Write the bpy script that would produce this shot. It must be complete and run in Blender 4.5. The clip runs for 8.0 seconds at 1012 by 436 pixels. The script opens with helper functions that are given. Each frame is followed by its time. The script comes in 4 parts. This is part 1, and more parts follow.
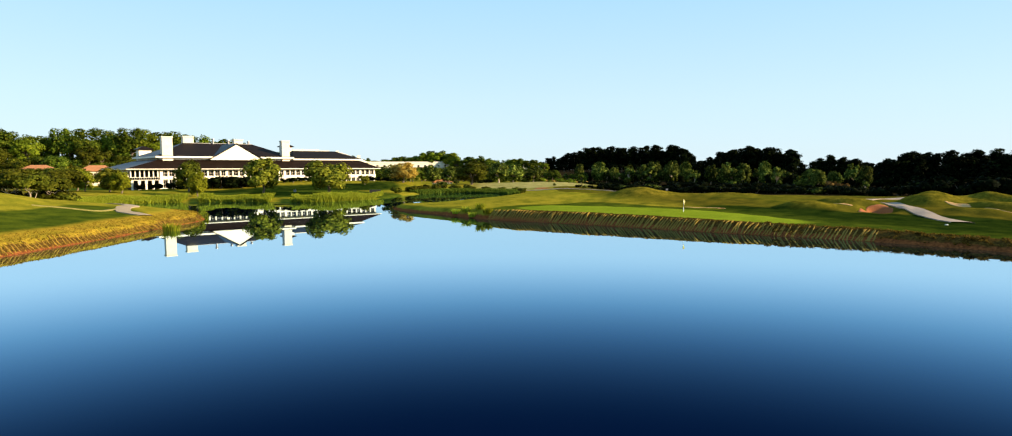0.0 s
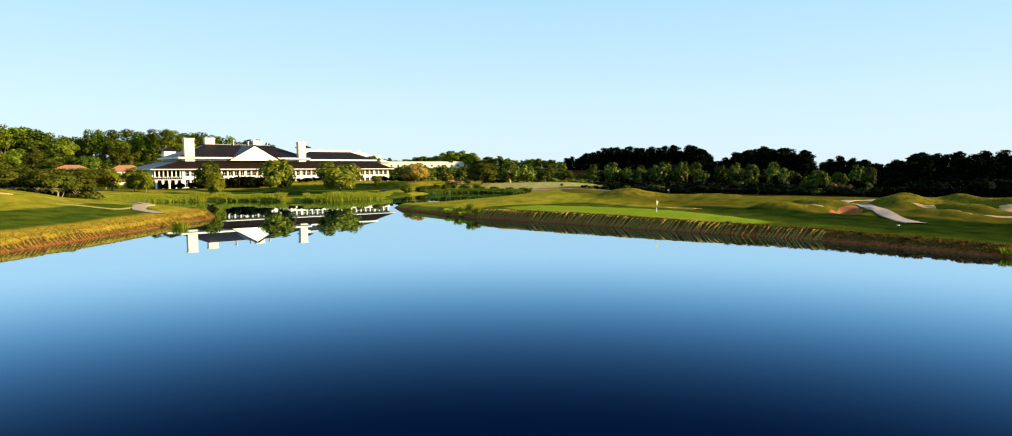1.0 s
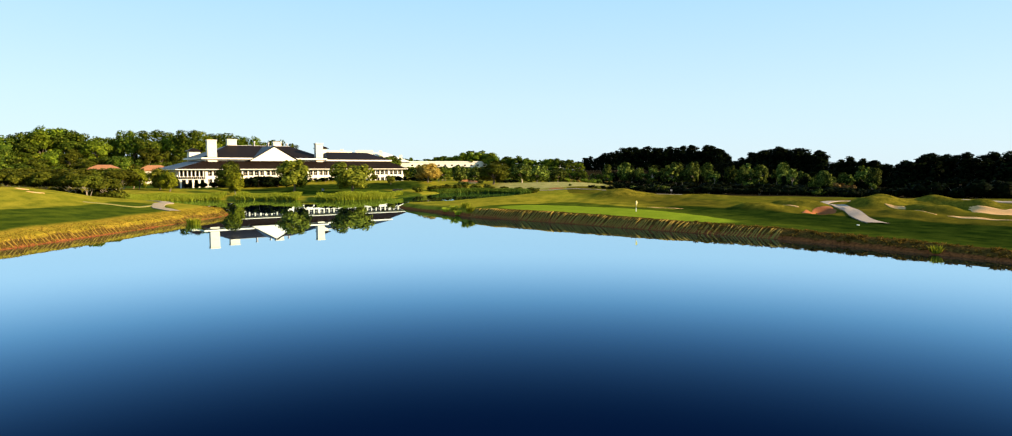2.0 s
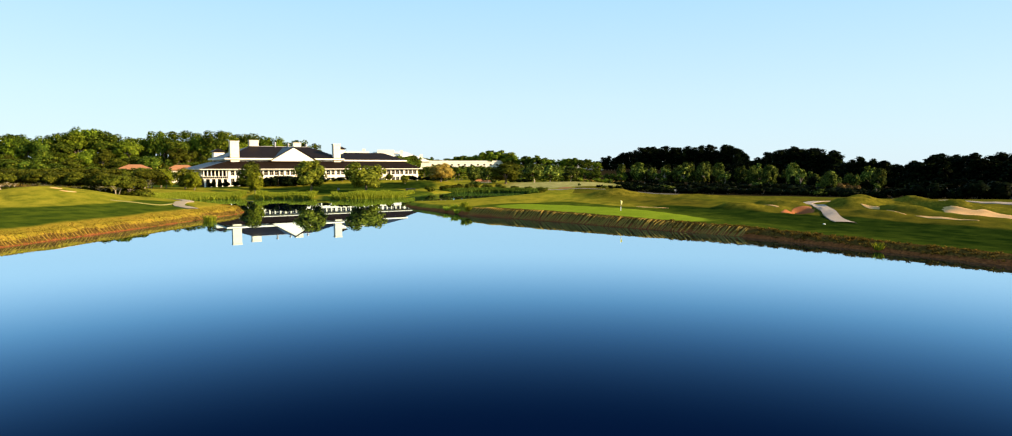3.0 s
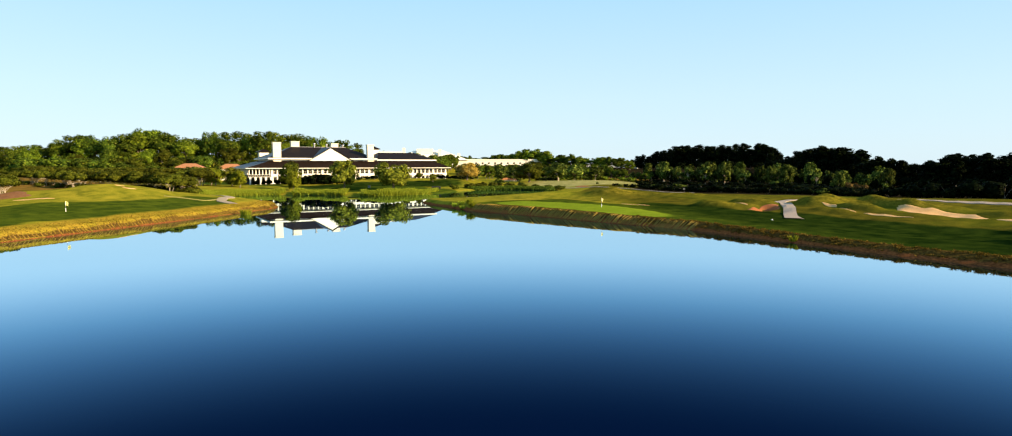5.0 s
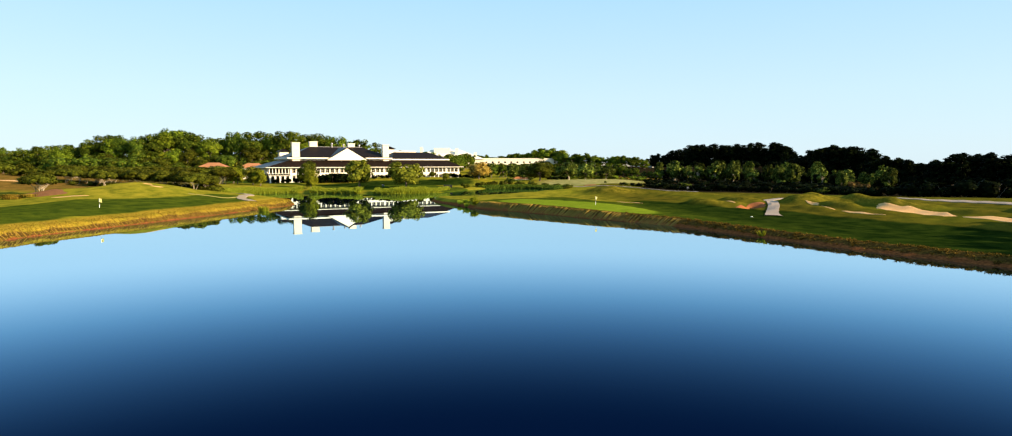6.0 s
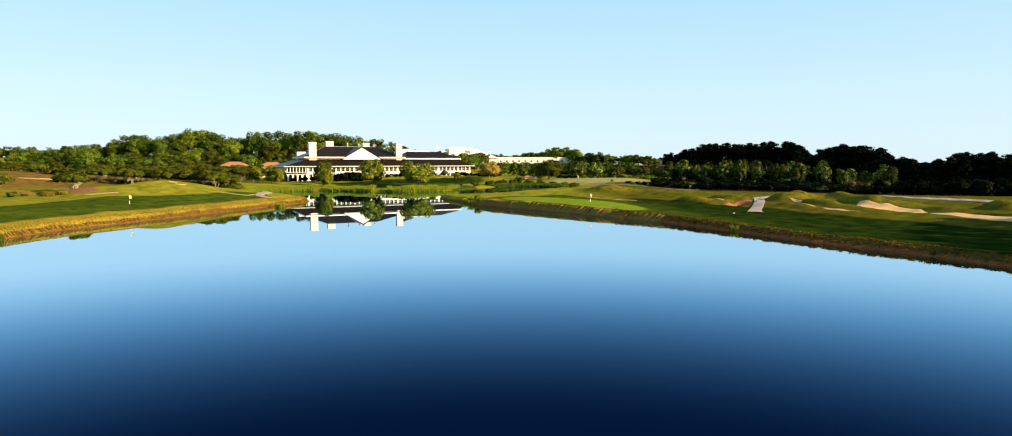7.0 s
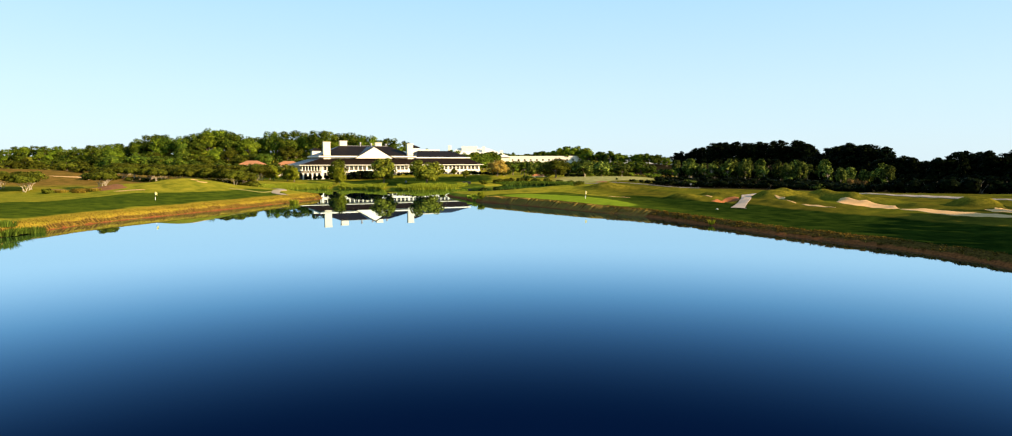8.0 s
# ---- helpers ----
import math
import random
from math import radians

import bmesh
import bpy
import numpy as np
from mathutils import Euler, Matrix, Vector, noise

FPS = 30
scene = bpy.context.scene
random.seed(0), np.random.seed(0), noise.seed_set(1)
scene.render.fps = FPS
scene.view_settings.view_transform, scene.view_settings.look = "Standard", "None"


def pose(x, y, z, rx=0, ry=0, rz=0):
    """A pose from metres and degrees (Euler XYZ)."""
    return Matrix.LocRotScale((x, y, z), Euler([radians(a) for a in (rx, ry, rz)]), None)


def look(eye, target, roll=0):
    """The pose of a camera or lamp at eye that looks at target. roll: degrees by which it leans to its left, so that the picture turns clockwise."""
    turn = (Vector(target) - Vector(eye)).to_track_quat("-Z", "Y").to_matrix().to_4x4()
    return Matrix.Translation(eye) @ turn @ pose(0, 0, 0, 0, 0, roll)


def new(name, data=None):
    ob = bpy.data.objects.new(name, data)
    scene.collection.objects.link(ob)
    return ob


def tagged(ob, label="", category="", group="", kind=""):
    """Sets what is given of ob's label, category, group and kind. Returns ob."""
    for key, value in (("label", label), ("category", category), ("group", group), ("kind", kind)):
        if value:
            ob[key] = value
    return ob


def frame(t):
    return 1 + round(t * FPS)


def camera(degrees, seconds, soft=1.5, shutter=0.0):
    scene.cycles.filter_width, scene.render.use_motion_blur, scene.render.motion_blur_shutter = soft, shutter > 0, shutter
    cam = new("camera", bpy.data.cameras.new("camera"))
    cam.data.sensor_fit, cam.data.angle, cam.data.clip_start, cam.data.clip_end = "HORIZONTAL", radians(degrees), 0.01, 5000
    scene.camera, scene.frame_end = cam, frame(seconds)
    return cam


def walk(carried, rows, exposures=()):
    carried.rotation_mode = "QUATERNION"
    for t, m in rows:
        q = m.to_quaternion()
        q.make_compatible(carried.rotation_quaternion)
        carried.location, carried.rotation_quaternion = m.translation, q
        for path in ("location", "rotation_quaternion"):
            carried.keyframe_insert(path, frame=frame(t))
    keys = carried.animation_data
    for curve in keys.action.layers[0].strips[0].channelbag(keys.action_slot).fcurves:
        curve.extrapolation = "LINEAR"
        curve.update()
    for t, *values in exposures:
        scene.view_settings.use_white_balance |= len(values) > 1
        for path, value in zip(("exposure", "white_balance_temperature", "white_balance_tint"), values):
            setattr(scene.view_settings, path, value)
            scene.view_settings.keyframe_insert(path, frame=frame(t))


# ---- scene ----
cam = camera(75.7, 8.0, soft=1.05)

# ---- the camera's way over the lake ----
walk(cam, [
    (0.0, pose(-0.000, -0.000, 10.122, 85.735, 0.272, 0.000)),
    (0.5, pose(4.217, -3.750, 10.365, 85.716, 0.230, 1.153)),
    (1.0, pose(8.345, -7.522, 10.612, 85.690, 0.193, 2.302)),
    (1.5, pose(12.388, -11.320, 10.862, 85.660, 0.161, 3.442)),
    (2.0, pose(16.352, -15.149, 11.111, 85.624, 0.133, 4.571)),
    (2.5, pose(20.241, -19.012, 11.356, 85.585, 0.110, 5.683)),
    (3.0, pose(24.062, -22.913, 11.594, 85.541, 0.091, 6.773)),
    (3.5, pose(27.820, -26.857, 11.822, 85.495, 0.076, 7.839)),
    (4.0, pose(31.519, -30.848, 12.036, 85.446, 0.064, 8.875)),
    (4.5, pose(35.165, -34.889, 12.234, 85.395, 0.056, 9.878)),
    (5.0, pose(38.764, -38.985, 12.413, 85.341, 0.051, 10.842)),
    (5.5, pose(42.320, -43.140, 12.568, 85.287, 0.049, 11.764)),
    (6.0, pose(45.838, -47.358, 12.698, 85.232, 0.049, 12.640)),
    (6.5, pose(49.325, -51.644, 12.800, 85.177, 0.053, 13.464)),
    (7.0, pose(52.784, -56.000, 12.869, 85.123, 0.058, 14.233)),
    (7.5, pose(56.223, -60.431, 12.903, 85.069, 0.065, 14.943)),
    (8.0, pose(59.645, -64.942, 12.899, 85.016, 0.074, 15.589)),
], [(0.0, 0.79, 6700, 10), (8.0, 0.79, 6700, 10)])

# ---- sky and sun: a low morning sun on the right ----
SUN_TURN, SUN_HEIGHT = 103.0, 18.5          # clockwise from +y; above the horizon
world = bpy.data.worlds.new("sky")
scene.world = world
world.use_nodes = True
sky = world.node_tree.nodes.new("ShaderNodeTexSky")
sky.sky_type = "NISHITA"
sky.sun_disc = False
sky.sun_elevation, sky.sun_rotation = radians(SUN_HEIGHT), radians(SUN_TURN)
sky.altitude, sky.air_density, sky.dust_density, sky.ozone_density = 0, 1.0, 0.5, 2.3
backing = world.node_tree.nodes["Background"]
backing.inputs["Strength"].default_value = 0.113
# morning haze evens the sky out: pale at the horizon, deeper blue overhead
tree = world.node_tree
upward = tree.nodes.new("ShaderNodeSeparateXYZ")
tree.links.new(tree.nodes.new("ShaderNodeTexCoord").outputs["Generated"], upward.inputs[0])
height_ramp = tree.nodes.new("ShaderNodeValToRGB")
for i, (at_height, tone) in enumerate(((0.0, (0.67, 0.86, 0.98)), (0.10, (0.60, 0.84, 1.0)), (0.25, (0.43, 0.745, 1.0)), (1.0, (0.20, 0.46, 0.86)))):
    e = height_ramp.color_ramp.elements[i] if i < 2 else height_ramp.color_ramp.elements.new(at_height)
    e.position, e.color = at_height, (*tone, 1)
tree.links.new(upward.outputs["Z"], height_ramp.inputs["Fac"])
thick = tree.nodes.new("ShaderNodeVectorMath")
thick.operation = "SCALE"
thick.inputs["Scale"].default_value = 5.55
tree.links.new(height_ramp.outputs["Color"], thick.inputs[0])
haze = tree.nodes.new("ShaderNodeMix")
haze.data_type = "RGBA"
haze.inputs[0].default_value = 0.88
tree.links.new(sky.outputs[0], haze.inputs[6])
tree.links.new(thick.outputs[0], haze.inputs[7])
tree.links.new(haze.outputs[2], backing.inputs["Color"])

sun = new("sun", bpy.data.lights.new("sun", "SUN"))
sun.data.energy, sun.data.angle, sun.data.color = 7.2, radians(0.6), (1.0, 0.79, 0.51)
toward = Vector((math.sin(radians(SUN_TURN)) * math.cos(radians(SUN_HEIGHT)),
                 math.cos(radians(SUN_TURN)) * math.cos(radians(SUN_HEIGHT)), math.sin(radians(SUN_HEIGHT))))
sun.matrix_world = look(toward * 300, (0, 0, 0))


# ---- materials ----
def material(name):
    m = bpy.data.materials.new(name)
    m.use_nodes = True
    t = m.node_tree
    return m, t, t.nodes["Principled BSDF"]


def add(t, kind, **inputs):
    n = t.nodes.new(kind)
    for key, value in inputs.items():
        n.inputs[key.replace("_", " ")].default_value = value
    return n


def coords(t):
    return t.nodes.new("ShaderNodeNewGeometry").outputs["Position"]


def noise_at(t, scale, detail=4.0, rough=0.55, where=None):
    n = add(t, "ShaderNodeTexNoise", Scale=scale, Detail=detail, Roughness=rough)
    t.links.new(where or coords(t), n.inputs["Vector"])
    return n.outputs["Fac"]


def ramp(t, fac, stops):
    n = t.nodes.new("ShaderNodeValToRGB")
    for i, (at, c) in enumerate(stops):
        e = n.color_ramp.elements[i] if i < 2 else n.color_ramp.elements.new(at)
        e.position, e.color = at, (*c, 1)
    t.links.new(fac, n.inputs["Fac"])
    return n.outputs["Color"]


def mix(t, fac, a, b, blend="MIX"):
    n = t.nodes.new("ShaderNodeMix")
    n.data_type, n.blend_type = "RGBA", blend
    for value, slot in ((fac, n.inputs[0]), (a, n.inputs[6]), (b, n.inputs[7])):
        if isinstance(value, (int, float)):
            slot.default_value = value
        elif isinstance(value, tuple):
            slot.default_value = (*value, 1)
        else:
            t.links.new(value, slot)
    return n.outputs[2]


def bump(t, bsdf, height, strength, distance):
    n = add(t, "ShaderNodeBump", Strength=strength, Distance=distance)
    t.links.new(height, n.inputs["Height"])
    t.links.new(n.outputs[0], bsdf.inputs["Normal"])


def plain(name, dark, light, scale, rough=0.7, fine=None, relief=0.0, metal=0.0, per_thing=0.0, shine=0.15):
    """A surface that varies between two colours at two scales."""
    m, t, b = material(name)
    c = ramp(t, noise_at(t, scale), [(0.3, dark), (0.7, light)])
    f = noise_at(t, fine or scale * 9, 3)
    c = mix(t, 0.5, c, ramp(t, f, [(0.25, tuple(v * 0.75 for v in dark)), (0.75, tuple(min(1, v * 1.12) for v in light))]))
    if per_thing:
        info = t.nodes.new("ShaderNodeObjectInfo")
        hue = add(t, "ShaderNodeHueSaturation")
        shift = t.nodes.new("ShaderNodeMapRange")
        shift.inputs["To Min"].default_value, shift.inputs["To Max"].default_value = 1 - per_thing, 1 + per_thing
        t.links.new(info.outputs["Random"], shift.inputs["Value"])
        t.links.new(shift.outputs[0], hue.inputs["Value"])
        t.links.new(c, hue.inputs["Color"])
        c = hue.outputs[0]
    t.links.new(c, b.inputs["Base Color"])
    b.inputs["Roughness"].default_value, b.inputs["Metallic"].default_value = rough, metal
    b.inputs["Specular IOR Level"].default_value = shine
    if relief:
        bump(t, b, f, 0.6, relief)
    return m


def foliage(name, dark, light, tip, thin=0.3, vary=0.22):
    """Leaves: colour by tree and by clump, some light coming through."""
    m, t, b = material(name)
    geo = t.nodes.new("ShaderNodeNewGeometry")
    info = t.nodes.new("ShaderNodeObjectInfo")
    c = ramp(t, geo.outputs["Random Per Island"], [(0.0, dark), (0.75, light), (1.0, tip)])
    hue = add(t, "ShaderNodeHueSaturation")
    for lo, hi, slot in ((0.492, 0.51, "Hue"), (1 - vary, 1 + vary, "Value")):
        shift = t.nodes.new("ShaderNodeMapRange")
        shift.inputs["To Min"].default_value, shift.inputs["To Max"].default_value = lo, hi
        t.links.new(info.outputs["Random"], shift.inputs["Value"])
        t.links.new(shift.outputs[0], hue.inputs[slot])
    t.links.new(c, hue.inputs["Color"])
    t.links.new(hue.outputs[0], b.inputs["Base Color"])
    b.inputs["Roughness"].default_value = 0.6
    b.inputs["Specular IOR Level"].default_value = 0.01
    through_leaf = t.nodes.new("ShaderNodeBsdfTranslucent")
    t.links.new(hue.outputs[0], through_leaf.inputs["Color"])
    both = t.nodes.new("ShaderNodeMixShader")
    both.inputs[0].default_value = thin
    t.links.new(b.outputs[0], both.inputs[1])
    t.links.new(through_leaf.outputs[0], both.inputs[2])
    t.links.new(both.outputs[0], t.nodes["Material Output"].inputs["Surface"])
    return m


def turf_material():
    """Mown green, fairway, rough, bank grass and clay, told apart by the ground's own zones; some zones carry painted
    shade.
    """
    m, t, b = material("turf")

    def zone(name, soft=0.12, ragged=0.25, scale=0.35):
        a = t.nodes.new("ShaderNodeAttribute")
        a.attribute_name = name
        wob = t.nodes.new("ShaderNodeMath")
        wob.operation = "MULTIPLY_ADD"
        t.links.new(noise_at(t, scale, 3), wob.inputs[0])
        wob.inputs[1].default_value = ragged
        t.links.new(a.outputs["Fac"], wob.inputs[2])
        r = t.nodes.new("ShaderNodeMapRange")
        r.interpolation_type = "SMOOTHSTEP"
        r.inputs["From Min"].default_value = 0.5 + ragged / 2 - soft
        r.inputs["From Max"].default_value = 0.5 + ragged / 2 + soft
        t.links.new(wob.outputs[0], r.inputs["Value"])
        return r.outputs[0]

    big, mid, fine = noise_at(t, 0.035, 4), noise_at(t, 0.3, 5), noise_at(t, 3.0, 4, 0.7)
    rough_c = ramp(t, mid, [(0.3, (0.092, 0.094, 0.009)), (0.5, (0.190, 0.166, 0.014)), (0.8, (0.300, 0.232, 0.022))])
    # the deep zone darkens the rough where shade falls on the right
    rough_c = mix(t, zone("deep", 0.4, 0.2), rough_c, ramp(t, mid, [(0.3, (0.036, 0.038, 0.005)), (0.7, (0.105, 0.084, 0.009))]))
    rough_c = mix(t, ramp(t, big, [(0.45, (0, 0, 0)), (0.7, (0.35, 0.35, 0.35))]), rough_c, (0.105, 0.135, 0.008))
    fair = ramp(t, mid, [(0.36, (0.028, 0.046, 0.005)), (0.64, (0.064, 0.082, 0.007))])
    # fairway and house lawn darkened, their shade put into the colour
    deep = ramp(t, mid, [(0.36, (0.006, 0.015, 0.002)), (0.64, (0.020, 0.033, 0.004))])
    green = ramp(t, mid, [(0.3, (0.128, 0.176, 0.011)), (0.7, (0.172, 0.220, 0.015))])
    gold = mix(t, ramp(t, mid, [(0.35, (0, 0, 0)), (0.65, (1, 1, 1))]), ramp(t, fine, [(0.25, (0.13, 0.100, 0.010)), (0.75, (0.30, 0.222, 0.019))]), ramp(t, fine, [(0.25, (0.19, 0.122, 0.014)), (0.75, (0.38, 0.245, 0.026))]))
    # brown bank, darkened all over for the shade between its ribs
    bank = ramp(t, fine, [(0.25, (0.022, 0.013, 0.004)), (0.5, (0.066, 0.038, 0.009)), (0.8, (0.150, 0.085, 0.018))])
    clay = ramp(t, fine, [(0.25, (0.060, 0.022, 0.008)), (0.75, (0.27, 0.085, 0.026))])
    c = mix(t, zone("mown"), rough_c, mix(t, zone("deep", 0.4, 0.2), fair, deep))
    tuss = ramp(t, noise_at(t, 0.7, 6, 0.7), [(0.3, (0.032, 0.035, 0.004)), (0.52, (0.112, 0.094, 0.009)), (0.72, (0.230, 0.165, 0.019))])
    c = mix(t, zone("tussock", 0.45, 0.5, 0.4), c, tuss)
    c = mix(t, zone("green", 0.25, 0.15), c, green)
    dry = ramp(t, mid, [(0.3, (0.085, 0.060, 0.010)), (0.7, (0.21, 0.112, 0.024))])
    c = mix(t, zone("dry", 0.3, 0.4, 0.06), c, dry)
    pale = ramp(t, mid, [(0.3, (0.17, 0.165, 0.045)), (0.7, (0.33, 0.285, 0.105))])
    c = mix(t, zone("pale", 0.35, 0.3, 0.08), c, pale)
    # wood floor litter, painted near black with the trees' shade
    c = mix(t, zone("shaded_litter", 0.2, 0.3, 0.1), c, ramp(t, fine, [(0.3, (0.008, 0.007, 0.003)), (0.7, (0.022, 0.016, 0.008))]))
    c = mix(t, zone("gold", 0.4, 0.5, 0.25), c, gold)
    c = mix(t, zone("bank"), c, bank)
    c = mix(t, zone("clay", 0.15, 0.5, 0.9), c, clay)
    c = mix(t, 0.5, c, ramp(t, fine, [(0.2, (0.25, 0.25, 0.25)), (0.8, (0.75, 0.75, 0.75))]), "OVERLAY")
    t.links.new(c, b.inputs["Base Color"])
    b.inputs["Roughness"].default_value = 0.9
    b.inputs["Specular IOR Level"].default_value = 0.0
    rolls = t.nodes.new("ShaderNodeMath")
    rolls.operation = "MULTIPLY_ADD"
    t.links.new(mid, rolls.inputs[0])
    rolls.inputs[1].default_value = 2.6
    t.links.new(fine, rolls.inputs[2])
    bump(t, b, rolls.outputs[0], 0.45, 0.10)
    return m


TURF = turf_material()
SAND = plain("sand", (0.46, 0.24, 0.085), (0.66, 0.385, 0.155), 0.5, 0.95, 6.0, 0.03)
MULCH = plain("bark_mulch", (0.12, 0.050, 0.018), (0.25, 0.105, 0.036), 0.9, 0.95, 5.0, 0.12)
RED_SAND = plain("red_sand", (0.19, 0.060, 0.020), (0.33, 0.115, 0.038), 0.6, 0.95, 6.0, 0.03)
CONCRETE = plain("path_concrete", (0.250, 0.192, 0.148), (0.350, 0.275, 0.212), 0.4, 0.9, 5.0, 0.01)
WHITE = plain("white_paint", (0.70, 0.64, 0.53), (0.80, 0.75, 0.64), 0.4, 0.6, 3.0)
CREAM = plain("cream_stucco", (0.60, 0.52, 0.40), (0.74, 0.66, 0.53), 0.5, 0.85, 4.0, 0.01)
HOTEL = plain("pale_render", (0.66, 0.60, 0.49), (0.78, 0.72, 0.60), 0.2, 0.9, 2.0)
ROOF = plain("dark_shingle", (0.007, 0.0045, 0.0035), (0.017, 0.011, 0.008), 0.5, 0.55, 5.0, 0.01, shine=0.02)
facing = ROOF.node_tree.nodes.new("ShaderNodeLayerWeight")       # slate sheen where a slope is seen edge-on
sheen = ROOF.node_tree.nodes.new("ShaderNodeMapRange")
sheen.inputs["From Min"].default_value, sheen.inputs["From Max"].default_value = 0.80, 0.95
sheen.inputs["To Min"].default_value, sheen.inputs["To Max"].default_value = 0.02, 0.8
ROOF.node_tree.links.new(facing.outputs["Facing"], sheen.inputs["Value"])
ROOF.node_tree.links.new(sheen.outputs[0], ROOF.node_tree.nodes["Principled BSDF"].inputs["Specular IOR Level"])
TILE = plain("clay_tile", (0.26, 0.10, 0.04), (0.42, 0.19, 0.08), 0.7, 0.8, 4.0, 0.03)
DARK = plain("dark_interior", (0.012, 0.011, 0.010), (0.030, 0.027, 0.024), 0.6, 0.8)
BARK = plain("grey_bark", (0.10, 0.075, 0.055), (0.20, 0.16, 0.12), 1.5, 0.9, 9.0, 0.03)
PALE_BARK = plain("pale_bark", (0.30, 0.24, 0.17), (0.48, 0.40, 0.30), 1.2, 0.9, 9.0, 0.03)
METAL = plain("dull_metal", (0.16, 0.16, 0.17), (0.28, 0.28, 0.29), 2.0, 0.5, 12.0, 0, 0.6)
FLAG = plain("yellow_flag_cloth", (0.72, 0.62, 0.20), (0.82, 0.74, 0.34), 3.0, 0.8)
STICK = plain("white_stick", (0.74, 0.74, 0.70), (0.82, 0.82, 0.79), 4.0, 0.5)
BLACK = plain("black_paint", (0.01, 0.01, 0.01), (0.02, 0.02, 0.02), 4.0, 0.5)

OAK = foliage("live_oak_leaves", (0.026, 0.032, 0.003), (0.068, 0.076, 0.007), (0.120, 0.116, 0.012), 0.2, 0.3)
BROAD = foliage("broad_leaves", (0.026, 0.042, 0.005), (0.076, 0.114, 0.011), (0.185, 0.200, 0.020), 0.3, 0.42)
# near black: the backlit wood's shade is put into this leaf colour
PINE = foliage("shade_dark_leaves", (0.0012, 0.0028, 0.0006), (0.0036, 0.0066, 0.0018), (0.016, 0.021, 0.005), 0.08)
SCRUB = foliage("scrub_leaves", (0.006, 0.012, 0.002), (0.050, 0.072, 0.010), (0.240, 0.265, 0.045), 0.08, 0.6)
BRIGHT = foliage("bright_green_leaves", (0.055, 0.085, 0.006), (0.150, 0.200, 0.015), (0.270, 0.310, 0.026), 0.4)
LIME = foliage("yellow_green_leaves", (0.095, 0.112, 0.008), (0.215, 0.240, 0.016), (0.330, 0.335, 0.024), 0.4)
RUST = foliage("golden_brown_leaves", (0.190, 0.125, 0.022), (0.420, 0.285, 0.055), (0.540, 0.400, 0.100), 0.4)
BROWN = foliage("dull_brown_leaves", (0.045, 0.028, 0.010), (0.120, 0.072, 0.022), (0.210, 0.135, 0.045), 0.2)
LAWN = foliage("lawn_tree_leaves", (0.064, 0.074, 0.008), (0.168, 0.178, 0.018), (0.285, 0.275, 0.031), 0.4)
SANDY = plain("sandy_path", (0.25, 0.19, 0.115), (0.36, 0.28, 0.185), 0.5, 0.95, 5.0, 0.01)
# paler turf: sunlight on the green's lip, put into the colour
LIT_LIP = plain("lit_lip_turf", (0.15, 0.14, 0.035), (0.25, 0.21, 0.065), 0.6, 0.95, 5.0, 0.01)
REED = foliage("reed_blades", (0.190, 0.235, 0.016), (0.340, 0.400, 0.032), (0.440, 0.480, 0.060), 0.45)
DARKREED = foliage("dark_reed_blades", (0.030, 0.048, 0.005), (0.085, 0.122, 0.014), (0.165, 0.205, 0.026), 0.35)
STRAW = foliage("dry_grass_blades", (0.110, 0.075, 0.009), (0.220, 0.155, 0.017), (0.330, 0.245, 0.032), 0.3)
BANKGRASS = foliage("bank_grass_blades", (0.055, 0.034, 0.006), (0.115, 0.068, 0.012), (0.195, 0.115, 0.022), 0.25)

# still water: a mirror at low angles, deep blue where one looks down into it
m, t, b = material("still_water")
b.inputs["Base Color"].default_value = (0.0003, 0.0042, 0.0220, 1)
b.inputs["Roughness"].default_value = 0.5
b.inputs["Specular IOR Level"].default_value = 0.0
mirror = add(t, "ShaderNodeBsdfGlossy", Color=(0.67, 0.88, 1.0, 1), Roughness=0.012)
edge_on = add(t, "ShaderNodeFresnel", IOR=1.333)
gloss = t.nodes.new("ShaderNodeMapRange")
gloss.interpolation_type = "SMOOTHSTEP"
gloss.inputs["From Min"].default_value, gloss.inputs["From Max"].default_value = 0.103, 0.46
gloss.inputs["To Min"].default_value, gloss.inputs["To Max"].default_value = 0.004, 0.93
t.links.new(edge_on.outputs[0], gloss.inputs["Value"])
t.links.new(ramp(t, gloss.outputs[0], [(0.0, (0.24, 0.56, 1.0)), (0.5, (0.40, 0.72, 1.0)), (0.93, (0.64, 0.81, 0.93))]), mirror.inputs["Color"])
both = t.nodes.new("ShaderNodeMixShader")
t.links.new(gloss.outputs[0], both.inputs[0])
t.links.new(b.outputs[0], both.inputs[1])
t.links.new(mirror.outputs[0], both.inputs[2])
t.links.new(both.outputs[0], t.nodes["Material Output"].inputs["Surface"])
WATER = m

m, t, b = material("window_glass")
b.inputs["Base Color"].default_value = (0.012, 0.012, 0.013, 1)
b.inputs["Roughness"].default_value = 0.06
bump(t, b, noise_at(t, 0.5, 2), 0.05, 0.02)
GLASS = m


# ---- mesh helpers ----
def part(name, bm, mat, parent=None, label=""):
    """One mesh object from a bmesh, under a thing or a part."""
    me = bpy.data.meshes.new(name)
    bmesh.ops.recalc_face_normals(bm, faces=bm.faces)
    bm.to_mesh(me)
    bm.free()
    return hang(name, me, mat, parent, label)


